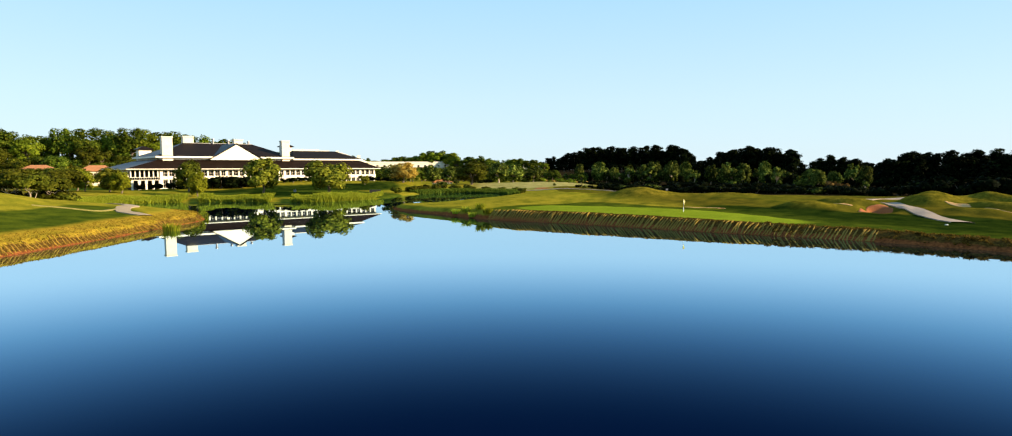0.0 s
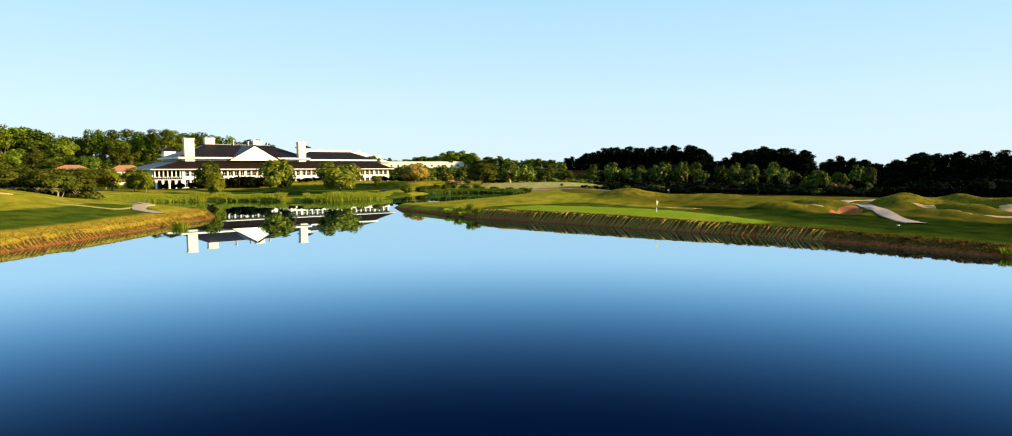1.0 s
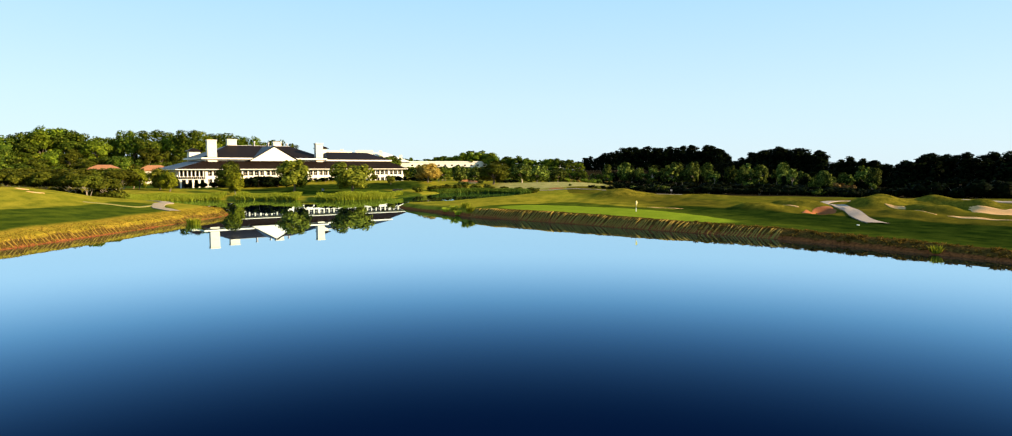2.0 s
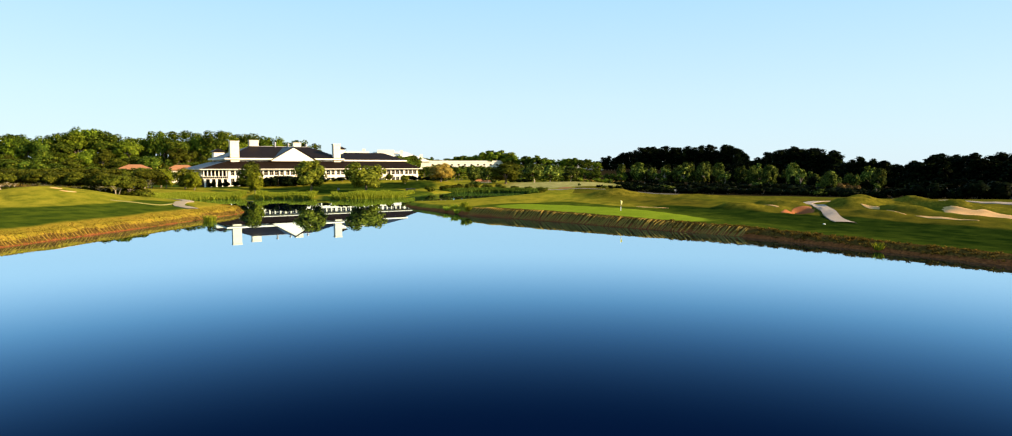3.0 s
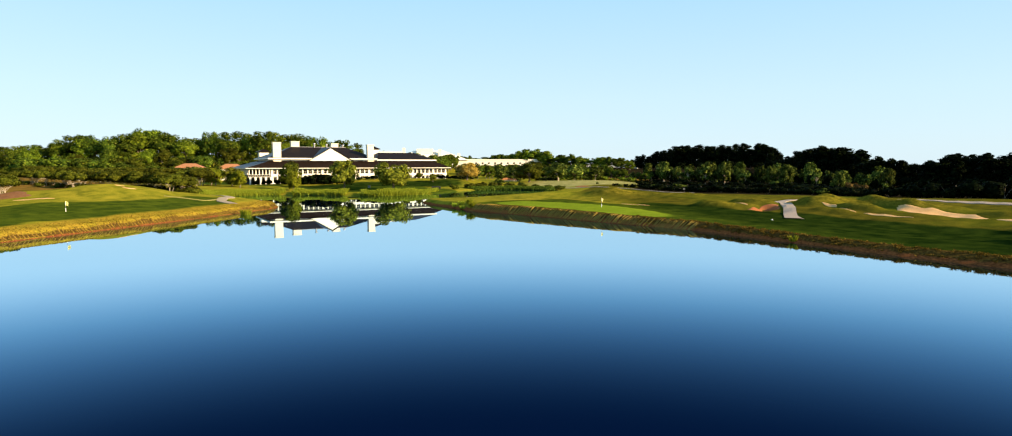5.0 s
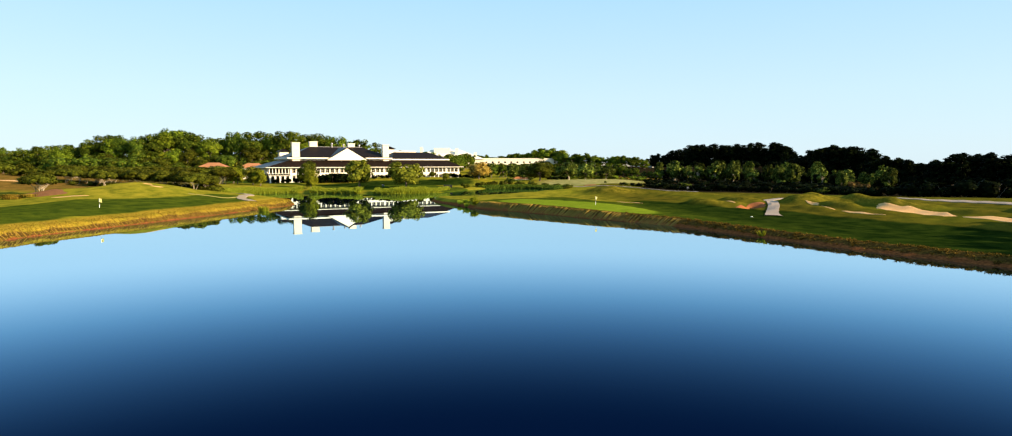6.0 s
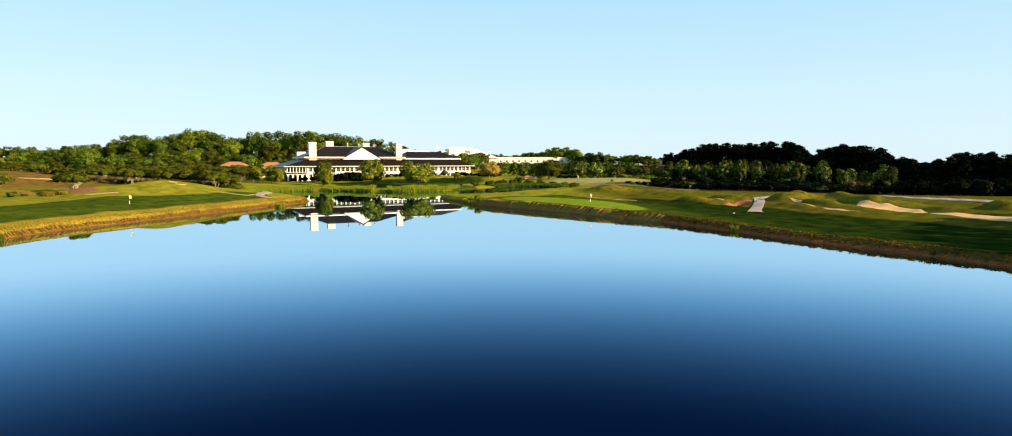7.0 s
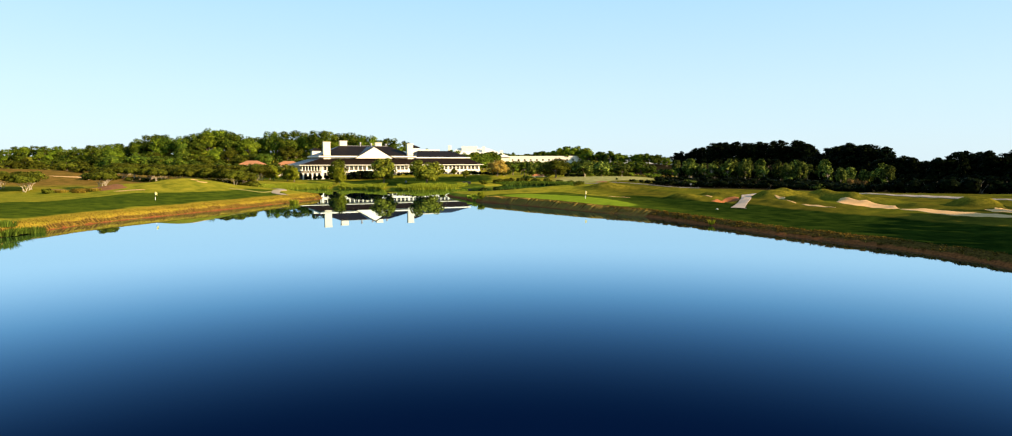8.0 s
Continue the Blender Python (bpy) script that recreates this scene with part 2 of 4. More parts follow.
def hang(name, me, mat, parent=None, label=""):
    if mat and not me.materials:
        me.materials.append(mat)
    ob = new(name, me)
    ob.parent = parent
    return tagged(ob, label)


def thing(name, m, label, category, group="", kind=""):
    ob = new(name)
    ob.empty_display_size = 0.5
    ob.matrix_world = m
    return tagged(ob, label, category, group, kind)


def box(bm, x0, x1, y0, y1, z0, z1):
    v = [bm.verts.new((x, y, z)) for z in (z0, z1) for x, y in ((x0, y0), (x1, y0), (x1, y1), (x0, y1))]
    for f in ((3, 2, 1, 0), (4, 5, 6, 7), (0, 1, 5, 4), (1, 2, 6, 5), (2, 3, 7, 6), (3, 0, 4, 7)):
        bm.faces.new([v[i] for i in f])
    return bm


def boxes(*list_of):
    bm = bmesh.new()
    for b_ in list_of:
        box(bm, *b_)
    return bm


def lattice(xs, zs, y0, y1):
    """A window frame in one piece: bars between every other pair of lines, open panes between them."""
    bm = bmesh.new()
    v = {(i, j, k): bm.verts.new((x, y, zz)) for i, x in enumerate(xs) for j, zz in enumerate(zs) for k, y in enumerate((y0, y1))}

    def solid(i, j):
        return 0 <= i < len(xs) - 1 and 0 <= j < len(zs) - 1 and (i % 2 == 0 or j % 2 == 0)

    for i in range(len(xs) - 1):
        for j in range(len(zs) - 1):
            if solid(i, j):
                ring = ((i, j), (i + 1, j), (i + 1, j + 1), (i, j + 1))
                for k in (0, 1):
                    bm.faces.new([v[(*c, k)] for c in ring])
                for n, (di, dj) in enumerate(((0, -1), (1, 0), (0, 1), (-1, 0))):
                    if not solid(i + di, j + dj):
                        p, q = ring[n], ring[(n + 1) % 4]
                        bm.faces.new((v[(*p, 0)], v[(*q, 0)], v[(*q, 1)], v[(*p, 1)]))
    bmesh.ops.recalc_face_normals(bm, faces=bm.faces)
    return bm


def frustum(bm, lower, upper, z0, z1):
    """A roof between two level rectangles (x0, x1, y0, y1)."""
    v = []
    for (x0, x1, y0, y1), z in ((lower, z0), (upper, z1)):
        v += [bm.verts.new(p) for p in ((x0, y0, z), (x1, y0, z), (x1, y1, z), (x0, y1, z))]
    for f in ((3, 2, 1, 0), (4, 5, 6, 7), (0, 1, 5, 4), (1, 2, 6, 5), (2, 3, 7, 6), (3, 0, 4, 7)):
        bm.faces.new([v[i] for i in f])
    return bm


def hip(bm, x0, x1, y0, y1, z0, rx0, rx1, ry, z1, thick=0.25):
    """A hipped roof with an eave board of some thickness."""
    a = [bm.verts.new(p) for p in ((x0, y0, z0 - thick), (x1, y0, z0 - thick), (x1, y1, z0 - thick), (x0, y1, z0 - thick))]
    c = [bm.verts.new(p) for p in ((x0, y0, z0), (x1, y0, z0), (x1, y1, z0), (x0, y1, z0))]
    r = [bm.verts.new((rx0, ry, z1)), bm.verts.new((rx1, ry, z1))]
    bm.faces.new(a[::-1])
    for i in range(4):
        bm.faces.new((a[i], a[(i + 1) % 4], c[(i + 1) % 4], c[i]))
    bm.faces.new((c[0], c[1], r[1], r[0]))
    bm.faces.new((c[2], c[3], r[0], r[1]))
    bm.faces.new((c[1], c[2], r[1]))
    bm.faces.new((c[3], c[0], r[0]))
    return bm


def tube(bm, path, radii, sides=7, root=None, tip=None):
    """A tapered limb along points; root and tip are corners that it shares with other limbs."""
    rings = []
    for i, p in enumerate(path):
        d = (Vector(path[min(i + 1, len(path) - 1)]) - Vector(path[max(i - 1, 0)])).normalized()
        u = d.orthogonal().normalized()
        w = d.cross(u)
        rings.append([bm.verts.new(Vector(p) + radii[i] * (u * math.cos(k * math.tau / sides) + w * math.sin(k * math.tau / sides))) for k in range(sides)])
    for r0, r1 in zip(rings, rings[1:]):
        for k in range(sides):
            bm.faces.new((r0[k], r0[(k + 1) % sides], r1[(k + 1) % sides], r1[k]))
    for corner, ring in ((root, rings[0][::-1]), (tip, rings[-1])):
        if corner:
            for k in range(sides):
                bm.faces.new((ring[k], ring[(k + 1) % sides], corner))
        else:
            bm.faces.new(ring)
    return bm


def from_quads(name, quads):
    """A mesh from an array of separate quads, n x 4 x 3."""
    n, k = len(quads), quads.shape[1]
    me = bpy.data.meshes.new(name)
    me.vertices.add(n * k)
    me.vertices.foreach_set("co", quads.reshape(-1).astype(np.float32))
    me.loops.add(n * k)
    me.loops.foreach_set("vertex_index", np.arange(n * k, dtype=np.int32))
    me.polygons.add(n)
    me.polygons.foreach_set("loop_start", np.arange(n, dtype=np.int32) * k)
    me.polygons.foreach_set("loop_total", np.full(n, k, dtype=np.int32))
    me.update(calc_edges=True)
    return me


def smooth_line(points, step=3.0, closed=False):
    """A rounded line through points of the plan."""
    p = np.array(points, float)
    n = len(p)
    out = []
    for i in range(n if closed else n - 1):
        q = [p[(i + k) % n] if closed else p[min(max(i + k, 0), n - 1)] for k in (-1, 0, 1, 2)]
        for s in np.linspace(0, 1, max(2, int(np.linalg.norm(q[2] - q[1]) / step) + 1), endpoint=False):
            out.append(0.5 * (2 * q[1] + (q[2] - q[0]) * s + (2 * q[0] - 5 * q[1] + 4 * q[2] - q[3]) * s * s
                              + (3 * q[1] - 3 * q[2] + q[3] - q[0]) * s ** 3))
    if not closed:
        out.append(p[-1])
    return np.array(out)


# ---- the plan of the lake ----
WEST_SHORE = [(-70, -150), (-74, -60), (-64, -10), (-54, 12), (-56, 27), (-60, 45), (-60, 65), (-60, 85), (-60, 100), (-61, 118), (-62, 132)]
COVE = [(-67, 142), (-80, 150), (-95, 158), (-112, 170), (-122, 186), (-116, 202), (-100, 211), (-80, 211), (-61, 209), (-50, 220), (-43, 232), (-41, 252)]
CHANNEL = [(-36, 272), (-22, 284), (-6, 280), (2, 262), (-2, 240), (-12, 214), (-21, 194)]
EAST_SHORE = [(-30, 176), (-26, 161), (-15, 147), (-4, 132), (8, 123), (20, 113.5), (29, 105.5), (39, 97.5), (50, 88.5), (59, 77.5), (67, 67),
              (76, 55.5), (84, 47), (90, 40), (95, 32), (99, 22), (108, 4), (120, -30), (130, -80), (110, -160), (30, -210), (-40, -200)]
SHORE = smooth_line(WEST_SHORE + COVE + CHANNEL + EAST_SHORE, 2.5, True)


def shore_distance(x, y):
    """Metres from the water's edge, above 0 on land."""
    x, y = np.asarray(x, float).ravel(), np.asarray(y, float).ravel()
    best, inside = np.full(x.shape, 1e9), np.zeros(x.shape, bool)
    a, c = SHORE, np.roll(SHORE, -1, 0)
    for (x0, y0), (x1, y1) in zip(a, c):
        dx, dy = x1 - x0, y1 - y0
        s = np.clip(((x - x0) * dx + (y - y0) * dy) / (dx * dx + dy * dy + 1e-9), 0, 1)
        best = np.minimum(best, (x - x0 - s * dx) ** 2 + (y - y0 - s * dy) ** 2)
        cross = (y0 > y) != (y1 > y)
        inside ^= cross & (x < (x1 - x0) * (y - y0) / (y1 - y0 + 1e-12) + x0)
    d = np.sqrt(best)
    return np.where(inside, -d, d)


def step_up(v, a, b_):
    s = np.clip((v - a) / (b_ - a), 0, 1)
    return s * s * (3 - 2 * s)


# hummocks: x, y, height, half-widths along and across, turn in degrees
HUMMOCKS = [
    (-101, 114, 4.2, 11, 14, 20), (-88, 138, 0.3, 9, 10, 0), (-250, 165, 7.0, 60, 45, 0), (-114, 98.5, 1.6, 7, 3.2, 8),
    (33, 160, 2.3, 5, 4, -20), (10, 166, 1.7, 13, 6, 10), (57, 158, 1.1, 12, 4, -12), (26, 142, 0.7, 9, 3, -20),
    (59, 127.5, 1.5, 4.6, 2.3, -35), (68.5, 131, 1.4, 5, 2.4, -35), (66, 125.5, 0.7, 3, 1.6, -35),
    (82.8, 127, 2.1, 4.2, 4.8, -12), (90, 130.5, 1.6, 7.0, 3.6, -28), (98, 125.5, 1.7, 6.0, 2.5, -52), (88, 116, 1.2, 4.6, 1.9, -48), (82, 113, 0.7, 4.0, 1.8, -50),
    (104, 119, 1.2, 5.5, 4.5, -20), (120.5, 100, 2.3, 4.2, 2.8, -42), (111, 104, 0.7, 4.0, 2.2, -40), (140, 84, 0.8, 10, 6, -40), (45, 170, 0.4, 12, 8, 0), (118, 139, 0.9, 20, 5, -28),
    (20, 330, 1.4, 30, 14, 0), (60, 300, 0.6, 30, 10, 20), (-20, 235, 0.5, 10, 8, 0),
    (-88, 287, 3.6, 32, 9, 41), (-52, 296, 2.4, 12, 8, 41),
]
# hollows of the sand bunkers, in the same way
HOLLOWS = [(70.2, 122.2, 1.9, 2.3, 2.4, 25), (102, 109, 1.1, 8, 3.6, 100), (110, 84, 0.4, 9, 2, -52), (36, 134, 0.3, 5, 2, -30)]


def swell(x, y, h):
    x0, y0, top, a, c, turn = h
    co, si = math.cos(radians(turn)), math.sin(radians(turn))
    u, v = (x - x0) * co + (y - y0) * si, -(x - x0) * si + (y - y0) * co
    r = (u / a) ** 2 + (v / c) ** 2
    return top * np.exp(-0.5 * r ** (1.9 if a < 8 and x0 > 50 else 1.0))


def ripple(x, y):
    return (np.sin(x * 0.31 + 1.3 * np.sin(y * 0.17)) * np.sin(y * 0.27 + 1.1 * np.sin(x * 0.13 + 2)) * 0.6
            + np.sin(x * 0.83 + y * 0.57 + np.sin(y * 0.41)) * 0.25 + np.sin(x * 1.9 - y * 1.3) * 0.12)


def ground_z(x, y, s=None):
    """The height of the land over the water's level."""
    x, y = np.asarray(x, float).ravel(), np.asarray(y, float).ravel()
    if s is None:
        s = shore_distance(x, y)
    west = step_up(-x, 22, 44) * step_up(-y, -172, -146)
    far = np.clip(step_up(y, 168, 195), 0, 1) * (1 - west)
    east = np.clip(1 - west - far, 0, 1)
    lift = np.exp(-((x - 18) ** 2 + (y - 124) ** 2) / (2 * 34.0 ** 2))
    east_z = ((1.1 + 1.0 * lift) * step_up(s, -0.2, 2.6 + 0.6 * ripple(x * 1.7, y * 1.7)) - 0.15 * (1 - lift) * step_up(s, 4, 16)
              + lift * 0.45 * step_up(s, 3, 14) + (1.7 - 0.6 * lift) * step_up(s, 24, 50))
    west_z = 1.5 * step_up(s, -0.2, 2.2 + 0.8 * ripple(x * 1.5, y * 1.5)) + 0.7 * step_up(s, 1.5, 8) + 0.8 * step_up(s, 6, 20)
    far_z = 0.7 * step_up(s, -0.2, 2.5) + 1.7 * step_up(s, 2, 30)
    far_z = far_z * (1 - 0.75 * step_up(x, 20, 60) * step_up(y, 172, 215))
    east_z = east_z * (1 - 0.65 * step_up(y + 0.35 * x, 196, 226))
    z = east * east_z + west * west_z + far * far_z
    dry = step_up(s, 1.0, 7.0)
    for h in HUMMOCKS:
        z = z + swell(x, y, h) * dry
    for h in HOLLOWS:
        z = z - swell(x, y, h)
    z = z + (0.16 + 0.22 * east * step_up(s, 22, 40)) * ripple(x * 0.6, y * 0.6) * dry + 0.05 * ripple(x * 2.1 + 7, y * 2.1) * step_up(s, 0.3, 2)
    # the land climbs behind the house and under the far pines
    z = z + 7.5 * step_up(y - 0.15 * x, 330, 460) * step_up(-x, 110, 200) + 7.0 * step_up(y + 0.25 * x, 520, 700)
    z = z + 8.0 * step_up(y - 0.15 * x, 440, 580) * step_up(-x, 150, 260)
    return np.where(s < 0, np.maximum(-2.2, -0.12 + 0.3 * s), np.maximum(z, 0.02))


def at_ground(x, y):
    open_land = x < -260 or x > 330 or y > 330 or y < -420
    return float(ground_z([x], [y], np.array([200.0]) if open_land else None)[0])


def axis(lo, hi, step, ends, grow=1.16):
    inner = list(np.arange(lo, hi + step / 2, step))
    for sign, limit in ((1, ends[1]), (-1, ends[0])):
        v, d = (inner[-1] if sign > 0 else inner[0]), step
        while sign * (limit - v) > 0:
            d *= grow
            v += sign * d
            inner.append(v) if sign > 0 else inner.insert(0, v)
    return np.array(inner)


def make_ground():
    xs = axis(-125, 135, 0.8, (-3500, 3500))
    ys = axis(8, 186, 0.8, (-3000, 4200), 1.10)
    gx, gy = np.meshgrid(xs, ys)
    shape = gx.shape
    x, y = gx.ravel(), gy.ravel()
    near = (x > -260) & (x < 330) & (y > -420) & (y < 520)
    s = np.full(x.shape, 200.0)
    s[near] = shore_distance(x[near], y[near])
    z = ground_z(x, y, s)
    me = bpy.data.meshes.new("ground")
    nx, ny = len(xs), len(ys)
    idx = np.arange(nx * ny).reshape(ny, nx)
    faces = np.stack([idx[:-1, :-1], idx[:-1, 1:], idx[1:, 1:], idx[1:, :-1]], -1).reshape(-1, 4)
    me.vertices.add(nx * ny)
    me.vertices.foreach_set("co", np.stack([x, y, z], 1).ravel().astype(np.float32))
    me.loops.add(faces.size)
    me.loops.foreach_set("vertex_index", faces.ravel().astype(np.int32))
    me.polygons.add(len(faces))
    me.polygons.foreach_set("loop_start", np.arange(len(faces), dtype=np.int32) * 4)
    me.polygons.foreach_set("loop_total", np.full(len(faces), 4, dtype=np.int32))
    me.polygons.foreach_set("use_smooth", np.ones(len(faces), bool))
    me.update(calc_edges=True)

    def oval(x0, y0, a, c, turn, soft=4.0):
        co, si = math.cos(radians(turn)), math.sin(radians(turn))
        u, v = (x - x0) * co + (y - y0) * si, -(x - x0) * si + (y - y0) * co
        r = np.hypot(u / a, v / c)
        return np.clip(0.5 + (1 - r) * min(a, c) / soft, 0, 1)

    west = (x < -30) & (y < 160)
    east = (x > -40) & ~west
    band = np.where(west, 6.0, np.where(y > 190, 2.0, 3.0))
    near_water = np.clip(0.5 + (band - s) / 3.0, 0, 1)
    mown_east = np.clip(0.5 + (34 - s) / 8, 0, 1) * step_up(x, 34, 48) * (y < 200)
    mown = np.maximum.reduce([mown_east, oval(24, 121, 34, 15, -42, 5) * east, oval(-80, 84, 44, 17, 84, 5) * west,
                              oval(-84, 40, 26, 22, 80, 6) * west, oval(-64, 240, 30, 20, 20, 8),
                              oval(-78, 264, 42, 13, 41, 8)])
    mown = mown * (1 - np.clip(swell(x, y, HUMMOCKS[0]) / 0.9 - 0.4, 0, 1))
    green = np.maximum(oval(25, 119.5, 29, 8.5, -42, 2) * east, 0)
    humps = sum(swell(x, y, h) for h in HUMMOCKS if h[0] > 25 and 95 < h[1] < 170) * near
    zones = {
        "tussock": np.clip(humps / 1.4, 0, 1) * (s > 16),
        # deep: painted shade on the eastern turf and the lawn before the house
        "mown": mown, "green": green, "deep": np.maximum(step_up(x + 0.5 * y, 86, 122) * (x > 20), oval(-78, 264, 42, 13, 41, 8)), "pale": oval(14, 335, 30, 52, -8, 14), "dry": oval(-230, 150, 100, 62, 10, 40),
        # litter under the woods, with their shade in its colour
        "shaded_litter": np.clip(0.5 + (y + 0.35 * x - 264) / 10, 0, 1) * np.clip(0.5 + (x - 0.12 * y - 8) / 10, 0, 1) + (y > 470) * (x > -60),
        "gold": np.where(west, near_water, 0) * (s > 0),
        "bank": np.where(west, np.clip(1.3 - s / 1.5, 0, 1), near_water * step_up(x, -14, 8)) * (s > 0),
        "clay": np.clip(1.0 - s / np.where(west, 0.5, 1.9), 0, 1) * (y < 190) ,
    }
    for name, values in zones.items():
        me.attributes.new(name, "FLOAT", "POINT").data.foreach_set("value", values.astype(np.float32))
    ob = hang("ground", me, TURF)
    return tagged(ob, "rolling golf turf with mown greens and golden rough", "ground", kind="structure")


make_ground()

bm = bmesh.new()
lo, hi = Vector((-150, -260, 0)), Vector((160, 320, 0))
bm.faces.new([bm.verts.new(p) for p in ((lo.x, lo.y, 0), (hi.x, lo.y, 0), (hi.x, hi.y, 0), (lo.x, hi.y, 0))])
tagged(part("water", bm, WATER), "still dark blue lake mirroring the sky", "lake", kind="structure")


# ---- paths and bunkers, laid on the ground ----
def lay_path(name, line, width, mat, label, flare=0.0):
    p = smooth_line(line, 1.2)
    d = np.gradient(p, axis=0)
    d /= np.linalg.norm(d, axis=1)[:, None] + 1e-9
    side = np.stack([d[:, 1], -d[:, 0]], 1)
    bm = bmesh.new()
    rows = []
    for off, up in ((-0.5, -0.3), (-0.49, 0.16), (-0.2, 0.19), (0.2, 0.19), (0.49, 0.16), (0.5, -0.3)):
        q = p + side * ((width + flare * np.exp(-np.arange(len(p)) * 0.3)) * off)[:, None]
        z = ground_z(q[:, 0], q[:, 1]) + up
        rows.append([bm.verts.new((*a, h)) for a, h in zip(q, z)])
    for r0, r1 in zip(rows, rows[1:]):
        for i in range(len(p) - 1):
            bm.faces.new((r0[i], r0[i + 1], r1[i + 1], r1[i]))
    return tagged(part(name, bm, mat), label, "path", kind="structure")


def lay_bunker(x0, y0, a, c, turn, mat, label, seed=0):
    """A sand sheet with an irregular lobed rim."""
    rnd = random.Random(seed)
    ph = [rnd.uniform(0, 6.28) for _ in range(3)]
    co, si = math.cos(radians(turn)), math.sin(radians(turn))
    bm = bmesh.new()
    rings = []
    for k in range(9):
        r = 1 - k / 8.5
        ring = []
        for i in range(48):
            g = i * math.tau / 48
            lobe = 1 + 0.16 * math.sin(2 * g + ph[0]) + 0.12 * math.sin(3 * g + ph[1]) + 0.06 * math.sin(7 * g + ph[2])
            u, v = a * r * lobe * math.cos(g), c * r * lobe * math.sin(g)
            ring.append((x0 + u * co - v * si, y0 + u * si + v * co))
        z = ground_z([q[0] for q in ring], [q[1] for q in ring]) + (-0.25 if k == 0 else 0.06)
        rings.append([bm.verts.new((*q, h)) for q, h in zip(ring, z)])
    for r0, r1 in zip(rings, rings[1:]):
        for i in range(48):
            bm.faces.new((r0[i], r0[(i + 1) % 48], r1[(i + 1) % 48], r1[i]))
    bm.faces.new(rings[-1])
    ob = part("sand_bunker", bm, mat)
    for f in ob.data.polygons:
        f.use_smooth = True
    return tagged(ob, label, "bunker", "sand bunkers", kind="structure")


lay_path("cart_path", [(71.6, 101.8), (71.8, 105), (73.0, 112), (74.6, 120), (75.4, 127), (75.8, 134), (77.4, 141), (84, 147), (95, 147), (108, 142), (117, 137), (126, 131), (134, 126), (172, 114)], 2.6, CONCRETE, "pinkish-grey concrete cart path between grass hummocks", 1.2)
lay_path("cart_path", [(8, 276), (40, 257), (65, 243)], 2.0, CONCRETE, "grey concrete cart path before the wood")
lay_path("cart_path", [(-66, 119), (-71.5, 122), (-75.3, 128), (-77, 134), (-83, 140), (-90, 145), (-98, 148)], 2.6, SANDY, "sandy cart path below the oaks")
# no path: a pale strip laid along the green's sunlit lip
lay_path("cart_path", [(-75.2, 125.5), (-74.4, 119), (-78.5, 116), (-83, 113.8)], 0.5, LIT_LIP, "thin pale strip painted as the sunlit turf lip beside the green")
lay_bunker(70.0, 122.9, 4.0, 2.9, 25, RED_SAND, "red clay bunker cut into a grass hummock", 1)
lay_bunker(64.5, 126.5, 2.6, 0.5, -50, SAND, "thin sand lip along a grass hummock", 9)
lay_bunker(101.5, 108.5, 12.5, 4.4, 100, SAND, "pale sand bunker below grass hummocks", 2)
lay_bunker(112.5, 83.5, 11.5, 3.0, -53, SAND, "long sand bunker along the fairway", 3)
lay_bunker(125, 86, 9, 6.0, -60, SAND, "wide sand bunker beside a grass hummock", 4)
lay_bunker(83.2, 119.5, 2.6, 0.6, -62, SAND, "narrow sand bunker on a hummock", 5)
lay_bunker(84.6, 112.5, 2.6, 0.8, -75, SAND, "narrow sand bunker on a hummock", 15)
lay_bunker(89.5, 104.5, 6.0, 0.6, -58, SAND, "narrow sand strip along the fairway", 10)
lay_bunker(15.5, 281, 3.4, 4.0, 0, RED_SAND, "orange sand patch on the far fairway", 11)
lay_bunker(40, 131, 5.0, 0.5, -35, SAND, "shallow sand strip beyond the green", 6)
lay_bunker(-115, 96, 9, 3.0, 8, MULCH, "red bark mulch under the oaks", 12)
lay_bunker(-143, 104, 4, 1.6, 8, MULCH, "red bark mulch under the oaks", 13)
lay_bunker(-102, 93, 4.6, 0.6, 12, SAND, "thin sand strip beyond the near green", 16)
lay_bunker(-187, 146, 7, 2.2, 10, SAND, "pale sand bunker on the far slope", 14)
lay_bunker(-96.4, 113.6, 1.2, 0.7, 30, SAND, "small sand patch on the grass hill", 7)
lay_bunker(-92.5, 112.6, 1.5, 0.7, 30, SAND, "small sand patch on the grass hill", 8)


# ---- trees ----
def leaf_cloud(name, lobes, count, size, seed, flat=1.0, skin=0.55):
    """Many small leaf sprays spread over lobes (x, y, z, radius), most of them near the lobes' skin."""
    rng = np.random.default_rng(seed)
    L = np.array(lobes, float)
    weight = L[:, 3] ** 2
    pick = rng.choice(len(L), count, p=weight / weight.sum())
    d = rng.normal(size=(count, 3))
    d /= np.linalg.norm(d, axis=1)[:, None]
    r = L[pick, 3] * (skin + (1 - skin) * rng.random(count) ** 0.6) * rng.uniform(0.85, 1.12, count)
    c = L[pick, :3] + d * r[:, None] * np.array([1, 1, flat])
    middle = np.array([0, 0, 0.62 * L[:, 2].mean()])
    swell_out = c - middle
    swell_out /= np.linalg.norm(swell_out, axis=1)[:, None] + 1e-9
    nrm = 0.45 * d + 0.75 * swell_out + rng.normal(scale=0.22, size=(count, 3))
    nrm /= np.linalg.norm(nrm, axis=1)[:, None]
    u = np.cross(nrm, rng.normal(size=(count, 3)))
